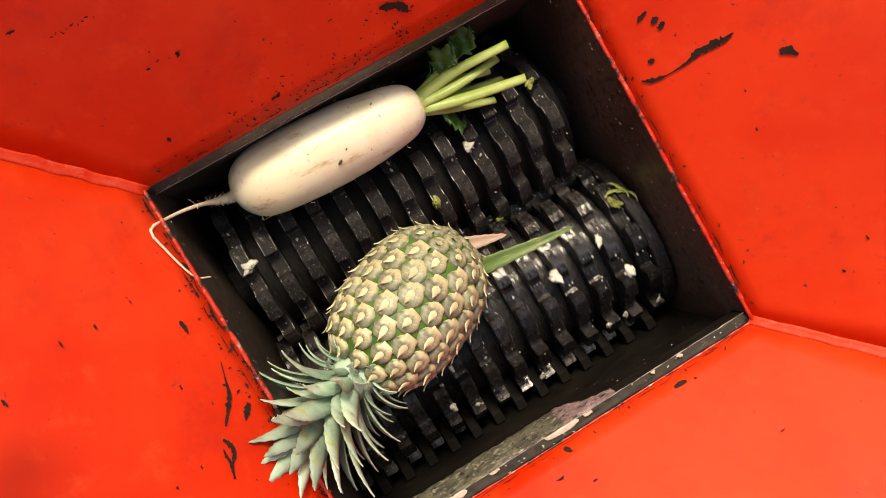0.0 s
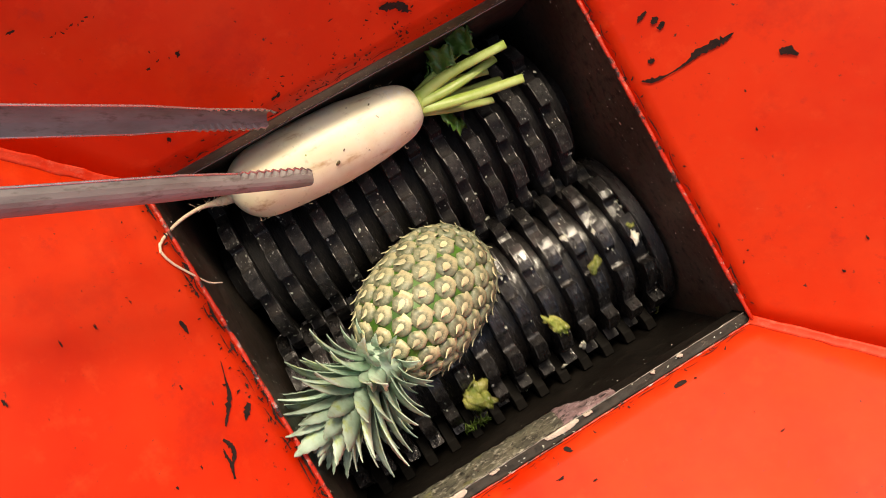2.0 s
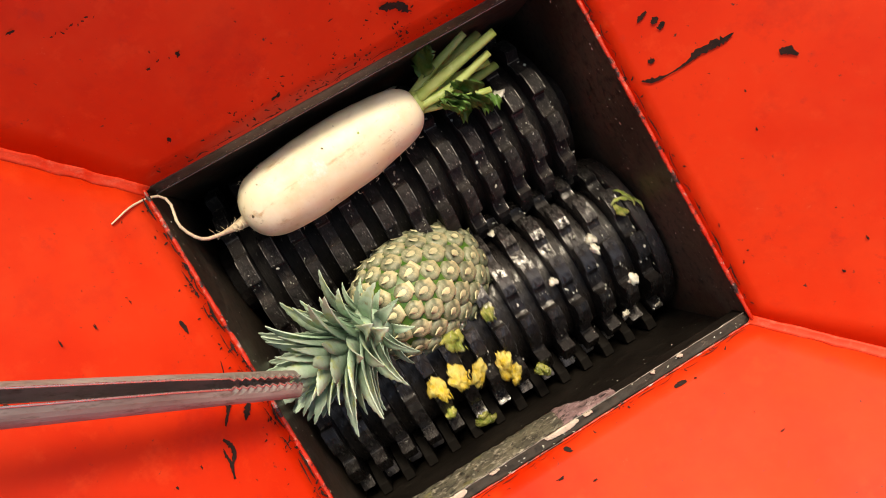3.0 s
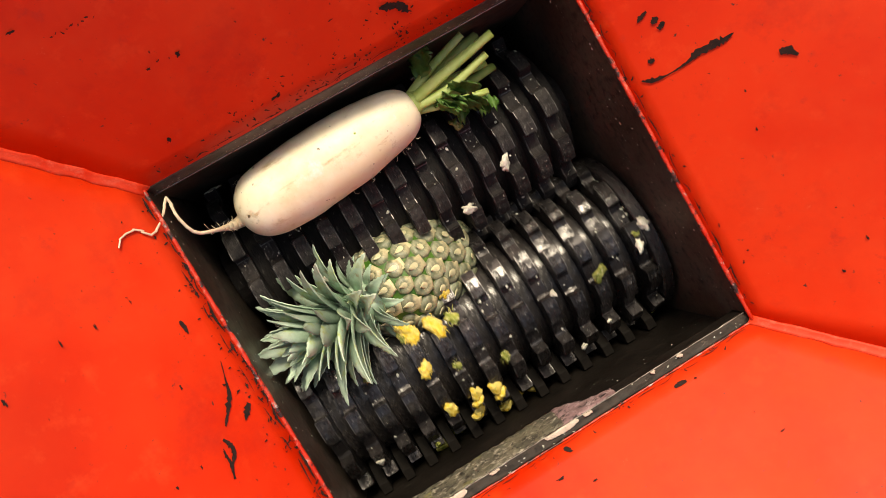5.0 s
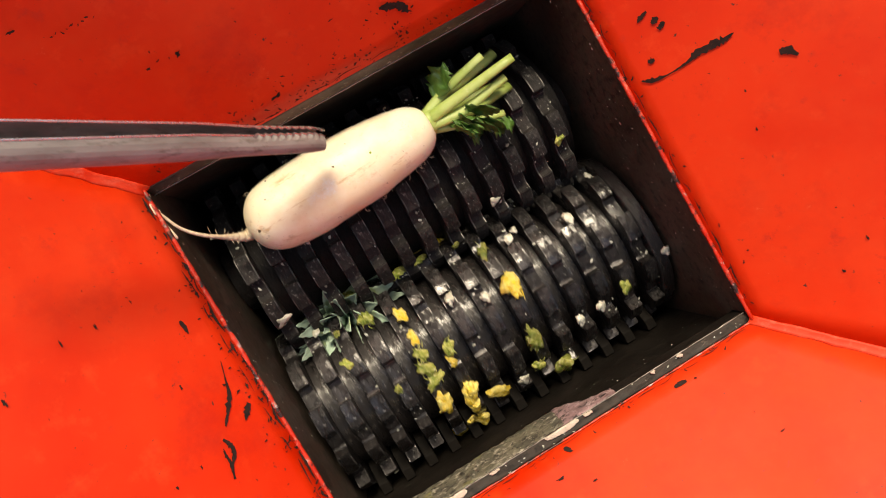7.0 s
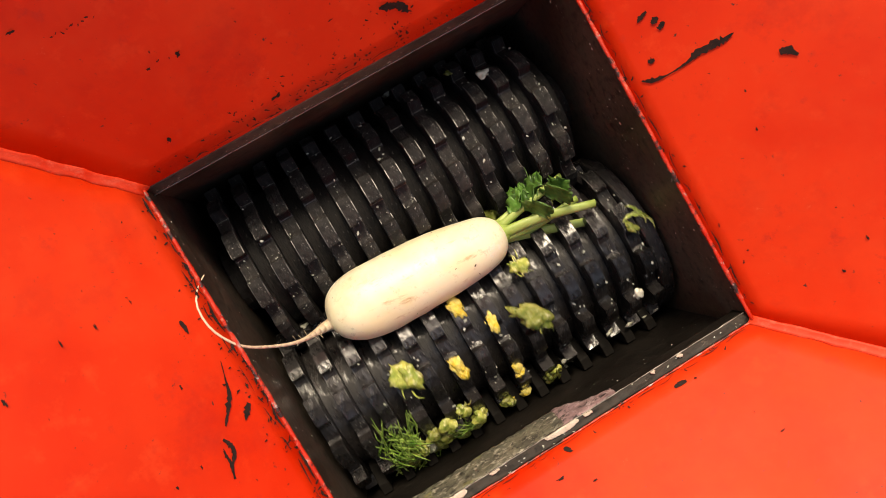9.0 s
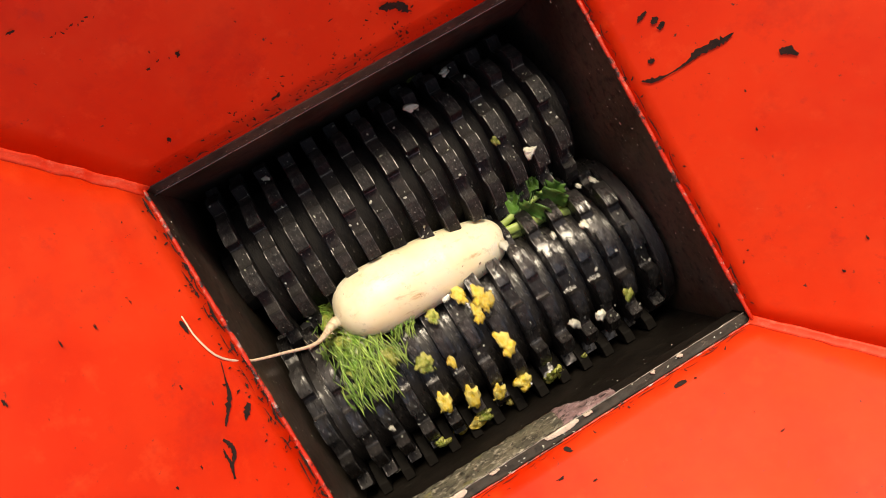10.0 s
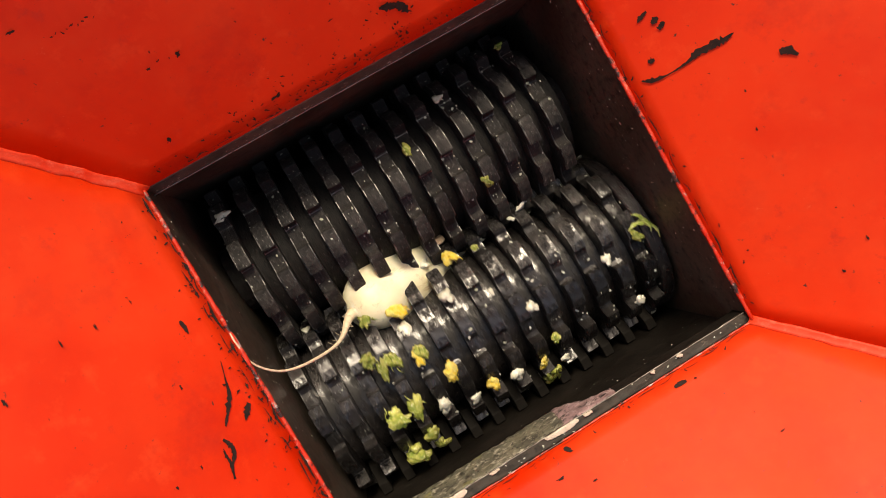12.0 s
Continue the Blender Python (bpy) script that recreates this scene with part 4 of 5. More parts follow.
# ---- scraps ----
def scrap_mesh(seed, mat, kind):
    """A torn lump of pulp, a crumb or a ragged shred of leaf, about one unit across."""
    rnd = random.Random(seed)
    bm = bmesh.new()
    if kind == "leaf":
        for q in range(3):
            grid, turn, ph = [], rnd.uniform(-0.55, 0.55), rnd.uniform(0, 6)
            at, long_ = Vector((rnd.uniform(-0.3, 0.3), rnd.uniform(-0.3, 0.3), 0.05 + 0.06 * q)), rnd.uniform(1.0, 1.9)
            spin = Matrix.Rotation(turn, 3, "Z") @ Matrix.Rotation(rnd.uniform(-0.5, 0.5), 3, "X")
            for i in range(11):
                s = i / 10
                w = (0.22 + 0.05 * math.sin(i * 2.3 + ph)) * math.sin(math.pi * (0.08 + 0.86 * s))
                grid.append([at + spin @ Vector(((s - 0.5) * long_, h * w + 0.12 * math.sin(s * 5 + ph), 0.09 * math.sin(i * 0.8 + h * 1.6 + ph) + 0.14 * h * h)) for h in (-1, -0.5, 0, 0.5, 1)])
            solid_sheet(bm, grid, 0.035)
    elif kind == "fibre":
        for q in range(38):
            p = Vector((rnd.uniform(-0.5, 0.5), rnd.uniform(-0.25, 0.25), rnd.uniform(0.02, 0.15)))
            d = Vector((rnd.uniform(-0.3, 0.3), rnd.uniform(-1, 1), rnd.uniform(-0.05, 0.3))) * 0.6
            e = Vector((rnd.uniform(-0.4, 0.4), rnd.uniform(-0.3, 0.3), rnd.uniform(-0.1, 0.3)))
            tube(bm, bend([p - d, p + e * 0.3, p + d], 4), [0.008, 0.014, 0.018, 0.02, 0.02, 0.02, 0.018, 0.014, 0.006], 5)
    elif kind in ("pulp", "shred"):
        # one to three torn flakes, ragged at the rim, with threads hanging off
        off = rnd.uniform(0, 60)
        for q in range(rnd.choice((1, 2, 2, 3))):
            at = Vector((rnd.uniform(-0.28, 0.28), rnd.uniform(-0.16, 0.16), 0.02 + 0.10 * q)) if q else Vector((0, 0, 0))
            long_, wide = rnd.uniform(0.42, 0.66) * (0.75 if q else 1), rnd.uniform(0.26, 0.40) * (0.85 if q else 1)
            tip = Matrix.Rotation(rnd.uniform(-0.6, 0.6), 3, "Z") @ Matrix.Rotation(rnd.uniform(-0.35, 0.35), 3, "X")
            n, rings = 26, []
            for level, (share, high) in enumerate(((1.0, -0.06), (1.0, 0.03), (0.82, 0.13), (0.5, 0.19), (0.18, 0.20))):
                ring = []
                for k in range(n):
                    a = 2 * math.pi * k / n
                    c, w = math.cos(a), math.sin(a)
                    rag = 1 + 0.55 * noise.noise(Vector((c * 1.6, w * 1.6, off + q * 7))) + (0.34 if share > 0.7 else 0.12) * noise.noise(Vector((c * 6, w * 6, off + q * 7 + 3)))
                    p = Vector((c * long_ * share * rag, w * wide * share * rag, high))
                    p.z += 0.11 * noise.noise(Vector((p.x * 5, p.y * 5, off + 11 + q)))
                    ring.append(bm.verts.new(at + tip @ p))
                rings.append(ring)
            for a, b in zip(rings, rings[1:]):
                for k in range(n):
                    bm.faces.new((a[k], a[(k + 1) % n], b[(k + 1) % n], b[k]))
            bm.faces.new(rings[0][::-1])
            bm.faces.new(rings[-1])
        for q in range(5 if kind == "pulp" else 8):
            p = Vector((rnd.uniform(-0.5, 0.5), rnd.uniform(-0.3, 0.3), 0.04))
            d = Vector((rnd.choice((-1, 1)) * rnd.uniform(0.15, 0.45), rnd.uniform(-0.25, 0.25), rnd.uniform(-0.1, 0.06)))
            tube(bm, bend([p, p + d * 0.5 + Vector((0, rnd.uniform(-0.08, 0.08), 0.05)), p + d], 3), [0.030, 0.030, 0.028, 0.024, 0.018, 0.012, 0.008], 5)
    else:
        bmesh.ops.create_icosphere(bm, subdivisions=3, radius=0.5)
        off = Vector((rnd.uniform(0, 50), rnd.uniform(0, 50), rnd.uniform(0, 50)))
        long_, wide, tall = (1.2, 0.85, 0.34) if kind == "crumb" else (1.4, 0.9, 0.5)
        rag = 0.6
        for v in bm.verts:
            c = Vector((v.co.x * 1.1, v.co.y * 2.6, v.co.z * 2.0))
            q = max(0.2, 1 + 0.8 * noise.noise(v.co * 2.3 + off) + 0.55 * noise.noise(c * 2.4 + off) + 0.5 * rag * noise.noise(c * 5 + off) + 0.3 * rag * noise.noise(v.co * 17 + off))
            v.co = Vector((v.co.x * long_, v.co.y * wide, v.co.z * tall)) * q
    me = bpy.data.meshes.new("scrap")
    bmesh.ops.recalc_face_normals(bm, faces=bm.faces)
    bm.to_mesh(me)
    bm.free()
    me.shade_smooth()
    me.materials.append(mat)
    return me


SPEED_LOWER, SPEED_UPPER = 118.0, 57.0     # degrees a second

# seconds, kind, then (place along the axis, degrees past the top towards the south wall, size in millimetres) on the lower rotor
SCRAPS_EARLY = [
    (0.0, "crumb", [(-0.054, 8, 7.3), (-0.048, 42, 7.2), (-0.071, 32, 10.7), (0.110, 44, 9.5), (0.131, 43, 10.0), (0.081, -7, 14.1), (0.027, 57, 11.2), (0.137, -12, 11.5)]),
    (1.0, "crumb", [(0.076, 17, 15.7), (0.106, 18, 16.8), (0.023, 37, 12.3), (0.101, 41, 12.3), (0.156, 6, 11.2)]),
    (1.0, "shred", [(0.181, -3, 22.4)]),
    (1.5, "crumb", [(0.104, -6, 8.9), (0.138, 41, 7.2), (0.109, 35, 9.6), (0.062, -13, 8.1)]),
    (2.0, "shred", [(0.058, 19, 20.5), (-0.044, 30, 30.5)]),
    (2.5, "shred", [(-0.039, 52, 24.6), (-0.051, 36, 20.2), (-0.054, 23, 16.8), (0.005, 49, 15.7), (-0.005, 23, 10.1)]),
    (2.5, "crumb", [(-0.101, 28, 15.7), (0.077, -12, 12.3), (0.131, 44, 14.6), (0.053, 5, 10.1)]),
    (2.5, "fibre", [(-0.059, 6, 24.6)]),
    (3.0, "pulp", [(-0.076, 14, 24.6), (-0.052, 16, 23.5), (-0.032, 19, 24.6), (-0.008, 25, 24.6), (-0.001, 34, 20.2)]),
    (3.0, "shred", [(-0.050, 62, 21.3), (-0.076, 35, 13.4), (0.025, 44, 19.0)]),
    (3.0, "crumb", [(0.004, -9, 15.7), (0.131, 44, 13.4), (0.076, -5, 10.1), (0.130, -9, 13.4)]),
    (4.0, "pulp", [(-0.066, 4, 23.6), (-0.040, 18, 23.5), (-0.028, -8, 14.6), (-0.018, 30, 14.8), (-0.052, 38, 22.4)]),
    (4.5, "pulp", [(-0.060, 10, 21.4), (-0.045, -6, 20.7), (-0.022, 22, 17.1), (-0.074, 34, 20.1)]),
]
SCRAPS_MIDDLE = [
    (5.0, "pulp", [(-0.077, 1, 15.7), (-0.074, 33, 15.7), (-0.046, 35, 19.0), (-0.052, 52, 16.8), (-0.024, 40, 20.2), (-0.071, -20, 14.6), (-0.047, -18, 20.2)]),
    (5.0, "shred", [(-0.048, 8, 10.1), (-0.129, -14, 11.2), (-0.002, 18, 11.2), (-0.029, -18, 16.8), (-0.080, -23, 10.1)]),
    (5.0, "crumb", [(0.186, -7, 19.0), (0.070, 1, 7.8)]),
    (5.5, "pulp", [(-0.025, 20, 19.0), (-0.005, 23, 21.3), (0.016, 25, 21.3), (-0.023, 45, 20.2)]),
    (5.5, "shred", [(-0.104, 3, 8.4), (-0.100, 32, 22.4), (-0.077, 42, 23.5), (-0.050, 42, 24.6)]),
    (5.5, "crumb", [(0.002, 47, 14.6), (0.079, -8, 10.1), (0.131, 47, 13.4), (0.112, -19, 7.8)]),
    (6.0, "pulp", [(-0.021, 26, 22.4), (0.002, 32, 22.4)]),
    (6.0, "shred", [(0.020, 35, 13.4), (-0.051, 22, 23.5), (-0.052, 50, 22.4), (-0.023, 49, 16.8), (-0.081, 16, 13.4), (-0.099, 42, 22.4)]),
    (6.0, "crumb", [(0.071, 24, 8.4), (0.075, 44, 12.3), (0.098, 38, 12.3), (0.075, -1, 10.1), (0.115, 33, 9.0), (0.134, -9, 12.3)]),
    (6.5, "pulp", [(0.038, 42, 24.6), (-0.070, 23, 14.6), (-0.071, 39, 12.3)]),
    (6.5, "shred", [(0.034, 15, 17.9), (-0.104, 13, 19.0), (-0.073, 50, 16.8), (-0.045, 54, 13.4), (-0.134, 12, 7.3)]),
    (6.5, "crumb", [(0.011, 41, 12.3), (-0.021, 31, 12.3), (-0.152, 1, 10.1), (0.063, 16, 12.3), (0.125, 25, 13.4), (0.073, 12, 9.0)]),
    (7.0, "pulp", [(-0.076, 25, 22.4), (-0.051, 29, 22.4), (-0.052, 41, 16.8), (-0.023, 42, 19.0), (-0.050, 4, 11.2)]),
    (7.0, "shred", [(-0.076, 0, 19.0), (-0.074, 9, 19.0), (0.052, 56, 21.3), (0.031, 19, 20.2), (0.025, 40, 14.6), (-0.108, 2, 8.4)]),
    (7.0, "crumb", [(0.006, 46, 16.8), (0.083, 26, 13.4), (0.108, 25, 14.6), (0.193, 15, 12.3)]),
    (7.5, "pulp", [(-0.077, 28, 22.4), (-0.050, 4, 22.4), (-0.062, -4, 11.2), (-0.049, 37, 12.3)]),
    (7.5, "shred", [(-0.023, 41, 19.0), (0.004, 52, 16.8), (0.191, 56, 14.6), (0.055, 3, 19.0), (0.057, 20, 15.7)]),
    (7.5, "crumb", [(0.138, 50, 13.4), (0.109, 41, 9.0), (-0.174, 40, 9.0), (-0.157, 16, 7.3), (0.079, 34, 7.8)]),
    (8.2, "pulp", [(-0.036, 8, 20.1), (-0.012, 24, 19.8), (-0.060, 30, 15.6)]),
    (8.2, "shred", [(0.050, 10, 30.7), (0.066, 26, 28.7), (0.030, -4, 29.1)]),
    (8.8, "pulp", [(-0.020, 2, 18.3), (0.004, 20, 17.9), (-0.048, 34, 21.2)]),
    (8.8, "shred", [(0.055, 0, 23.0), (-0.100, 20, 31.7), (0.040, 30, 31.5)]),
]
SCRAPS_LATE = [
    (9.5, "shred", [(-0.065, -20, 20.2), (-0.085, -15, 20.2), (-0.102, -14, 17.9), (-0.052, -4, 21.3), (-0.123, -10, 20.2), (-0.104, 22, 21.3), (-0.099, 40, 20.2), (-0.073, 15, 20.2), (-0.138, -3, 21.3), (-0.050, 25, 11.2)]),
    (9.5, "shred", [(-0.021, 1, 17.9), (-0.138, 8, 19.0), (-0.058, 12, 14.6), (-0.092, -2, 20.2), (-0.128, -20, 19.0), (-0.135, 20, 20.2), (-0.060, 6, 14.6)]),
    (9.5, "pulp", [(0.002, 7, 16.8), (-0.011, 32, 15.7), (0.005, 38, 19.0), (0.004, -25, 14.6), (-0.016, 9, 10.1)]),
    (9.5, "chunk", [(-0.121, 16, 19.0), (-0.112, 2, 20.2), (-0.065, -21, 11.2), (-0.122, 28, 14.6)]),
    (9.5, "fibre", [(-0.132, -33, 31.4), (-0.132, -20, 34.7), (-0.072, 0, 24.6), (-0.127, 34, 33.6), (-0.124, 52, 30.2), (-0.142, 21, 25.8), (-0.074, 31, 20.2), (-0.134, -8, 28.0)]),
    (9.5, "crumb", [(0.136, 2, 14.6), (0.157, 8, 9.0), (0.055, 18, 13.4), (0.053, -5, 9.0), (0.134, 34, 11.2), (0.109, -5, 11.2), (0.102, 30, 9.0)]),
    (10.0, "pulp", [(0.004, 12, 20.2), (-0.076, 25, 20.2), (-0.049, 33, 22.4), (-0.023, 43, 19.0), (0.004, 47, 22.4), (-0.051, 4, 11.2), (-0.005, -12, 16.8), (0.009, -15, 14.6)]),
    (10.0, "shred", [(-0.046, 59, 15.7), (-0.074, -3, 19.0), (-0.044, -24, 13.4)]),
    (10.0, "crumb", [(0.076, 26, 14.6), (0.104, 31, 14.6), (-0.133, 21, 8.4)]),
    (10.0, "fibre", [(-0.127, -31, 33.6), (-0.122, -20, 37.0), (-0.098, -19, 28.0), (-0.139, -9, 25.8)]),
    (10.5, "pulp", [(-0.054, 8, 22.4), (-0.046, 23, 11.2), (-0.076, 36, 21.3), (-0.049, 39, 12.3), (-0.008, 38, 23.5), (-0.006, 61, 22.4), (-0.014, 22, 14.6), (0.002, 47, 19.0)]),
    (10.5, "shred", [(-0.021, 43, 13.4), (0.006, 37, 12.3), (0.025, 23, 19.0), (0.045, 14, 16.8), (0.051, 29, 14.6), (0.077, 7, 9.0), (0.177, 51, 13.4)]),
    (10.5, "crumb", [(0.134, 53, 13.4), (0.110, 48, 9.0), (0.159, 26, 6.7), (-0.155, 20, 12.3), (-0.174, 45, 12.3), (-0.103, 34, 9.0)]),
    (11.0, "pulp", [(-0.078, -23, 16.8), (-0.025, 20, 21.3), (-0.023, -23, 19.0), (-0.022, -12, 19.0)]),
    (11.0, "shred", [(-0.105, 5, 19.0), (-0.103, 12, 19.0), (-0.078, 9, 19.0), (-0.050, 48, 21.3), (0.003, 27, 20.2), (0.029, 27, 21.3), (0.089, 14, 9.0), (0.108, 19, 10.1), (0.194, 2, 22.4)]),
    (11.0, "crumb", [(-0.024, 53, 15.7), (-0.181, -10, 11.2), (0.138, 26, 9.0), (0.199, 17, 12.3), (0.138, -6, 13.4)]),
    (11.5, "pulp", [(0.002, 4, 19.0), (-0.050, -11, 20.2), (-0.072, -17, 10.1), (-0.071, 20, 16.8)]),
    (11.5, "shred", [(-0.102, 12, 21.3), (-0.073, 48, 15.7), (-0.101, 44, 17.9), (-0.120, 38, 15.7), (0.030, 8, 9.0)]),
    (11.5, "crumb", [(-0.074, 33, 16.8), (-0.022, 28, 19.0), (-0.023, -4, 15.7), (-0.155, -24, 13.4), (0.018, 40, 8.4), (0.045, 60, 14.6), (0.079, 2, 9.0)]),
    (12.0, "pulp", [(-0.025, 32, 15.7), (-0.056, 10, 15.7), (-0.076, -9, 13.4), (0.031, 41, 13.4)]),
    (12.0, "shred", [(-0.102, 18, 22.4), (-0.125, 15, 21.3), (-0.127, 49, 24.6), (-0.103, 42, 19.0), (-0.111, -12, 19.0), (0.052, 27, 11.2)]),
    (12.0, "crumb", [(-0.078, 27, 19.0), (-0.046, 35, 14.6), (0.001, 37, 20.2), (0.055, 50, 14.6), (0.134, 0, 13.4)]),
]
SCRAPS = []


def orbit(axis_y, x, angle, radius, spin, lift=0.0):
    a = math.radians(angle)
    return Matrix.Translation((x, axis_y, AXIS_Z)) @ pose(0, 0, 0, angle) @ pose(0, 0, radius, 0, 0, spin)


KINDS = {
    "pulp": (PULP_SKIN, "pulp_scrap", "torn yellow pineapple pulp scrap on the rotor", "fruit scrap", 1.05),
    "shred": (LEAF_BIT, "leaf_scrap", "wet yellow-green rind and leaf shred on the rotor", "leaf scrap", 1.05),
    "crumb": (WHITE_BIT, "vegetable_crumb", "small whitish vegetable crumb on the rotor", "crumb", 0.75),
    "leaf": (LEAF_BIT, "leaf_scrap", "chewed yellow-green leaf scrap on the rotor", "leaf scrap", 1.1),
    "fibre": (FOLIAGE_BIT, "leaf_fibre", "tangle of shredded green leaf fibre", "leaf scrap", 1.2),
    "chunk": (STEM, "stem_chunk", "wet pale chunk of leaf stem on the rotor", "stem chunk", 0.9),
}
SCRAP_MESHES = {kind: [scrap_mesh(30 + 10 * k + q, KINDS[kind][0], kind) for q in range(8)] for k, kind in enumerate(KINDS)}
STUCK = []


def scrap(kind, size, rnd):
    mat, name, label, category, share = KINDS[kind]
    ob = tagged(new(name, SCRAP_MESHES[kind][rnd.randrange(8)]), label, category, label)
    ob.scale = [size * 0.001 * share * rnd.uniform(0.9, 1.1) for _ in range(3)]
    return ob


scrap_rnd = random.Random(3)
for t, kind, places in SCRAPS_EARLY + SCRAPS_MIDDLE + SCRAPS_LATE:
    for x, angle, size in places:
        SCRAPS.append((scrap(kind, size, scrap_rnd), -AXIS_Y, x, angle, t, scrap_rnd.uniform(60, 120) - (90 if kind == "fibre" else 0), -SPEED_LOWER, False))
# scraps that ride up from below and catch on the cleaning fingers
for t, x, angle, kind, size in ((9.0, 0.034, 66, "shred", 21), (9.0, 0.038, 60, "leaf", 17), (8.9, -0.098, 66, "shred", 20), (8.9, -0.101, 58, "shred", 13)):
    STUCK.append((scrap(kind, size, scrap_rnd), x, angle, t, scrap_rnd.uniform(60, 120)))

# crumbs that keep going round with a rotor
rnd = random.Random(21)
crumbs = [scrap_mesh(90 + k, WHITE_BIT if k % 2 else LEAF_BIT, "crumb") for k in range(6)]
for t, x, angle, up in ((0, 0.069, 0, 1), (0, 0.015, 20, 1), (0, -0.172, -3, 1), (5.5, 0.069, 13, 1), (6.5, 0.154, -4, 1), (9.5, 0.095, -23, 1), (9.5, 0.121, -7, 1), (10.5, 0.042, -12, 1),
                        (10.5, -0.116, -21, 1), (12, 0.093, 59, 1), (12, 0.172, -6, 0), (11.1, 0.174, -4, 0), (9.5, 0.172, 10, 0), (1.5, 0.172, 56, 0), (2.5, 0.174, 39, 0),
                        (1.0, 0.14, 10, 0), (3.0, 0.15, 20, 0), (2.0, 0.12, 0, 0), (0.5, -0.14, 20, 0), (2.2, -0.16, 10, 0)):
    ob = tagged(new("vegetable_crumb", crumbs[rnd.randrange(6)]), "pale green crumb stuck to a cutter", "crumb", "crumbs on the cutters")
    s = rnd.uniform(0.006, 0.013)
    ob.scale = (s, s, s)
    SCRAPS.append((ob, AXIS_Y if up else -AXIS_Y, x, angle, t, rnd.uniform(0, 360), SPEED_UPPER if up else -SPEED_LOWER, True))


def curl_mesh(seed):
    """A thin curved strip of green peel."""
    r = random.Random(seed)
    bm = bmesh.new()
    grid, turn = [], r.uniform(1.6, 2.6)
    for i in range(19):
        a = turn * (i / 18 - 0.5)
        w = 0.0026 * math.sin(math.pi * (0.06 + 0.88 * i / 18)) * (1 + 0.3 * math.sin(i * 1.7 + seed))
        p = Vector((0.017 * math.sin(a), 0.017 * (1 - math.cos(a)), 0.003 + 0.002 * math.sin(i * 0.5)))
        out = Vector((-math.sin(a), math.cos(a), 0.5))
        grid.append([p + out * w * h + Vector((0, 0, 0.0006 * (1 - h * h))) for h in (-1, -0.4, 0.4, 1)])
    solid_sheet(bm, grid, 0.0009)
    me = bpy.data.meshes.new("peel_curl")
    bmesh.ops.recalc_face_normals(bm, faces=bm.faces)
    bm.to_mesh(me)
    bm.free()
    me.shade_smooth()
    me.materials.append(PEEL)
    return me


for seed, x, angle, t in ((1, 0.188, -9, 12.0), (2, 0.187, 40, 5.5)):
    ob = tagged(new("peel_curl", curl_mesh(seed)), "thin curved strip of green peel on the end collar", "peel", "peel curls")
    SCRAPS.append((ob, -AXIS_Y, x, angle, t, 80 + 30 * seed, -SPEED_LOWER, True))


# ---- a loose leaf under the pineapple ----
def loose_leaf(length, wide, mat, label):
    bm = bmesh.new()
    grid = []
    for i in range(15):
        s = i / 14
        w = wide * (1 - s) ** 0.7 * (0.55 + 0.45 * min(1, s * 5)) + (0.0005 * (i % 2))
        grid.append([(s * length, h * w, 0.09 * length * math.sin(s * 2.4) + 0.35 * w * h * h) for h in (-1, -0.5, 0, 0.5, 1)])
    solid_sheet(bm, grid, 0.001)
    return tagged(link("pineapple_leaf", bm, mat), label, "leaf")


GREEN_LEAF = material("fresh_pineapple_leaf", (0.07, 0.15, 0.035), (0.16, 0.25, 0.07), 30, 160, (0.40, 0.36, 0.14), (0.55, 0.75), (0.35, 0.5), bump=0.3, stretch=(0.3, 2, 2))
DRY_LEAF = material("dry_pink_leaf", (0.50, 0.33, 0.25), (0.40, 0.32, 0.22), 40, 160, (0.3, 0.2, 0.12), (0.55, 0.75), (0.45, 0.6), bump=0.3, stretch=(0.3, 2, 2))
stray_leaf = loose_leaf(0.114, 0.0088, GREEN_LEAF, "long pointed green pineapple leaf beside the fruit")
dry_leaf = loose_leaf(0.060, 0.0090, DRY_LEAF, "short withered pink leaf beside the pineapple")

husk = loose_leaf(0.062, 0.0085, DRY_LEAF, "pale torn pineapple husk on the rotor")

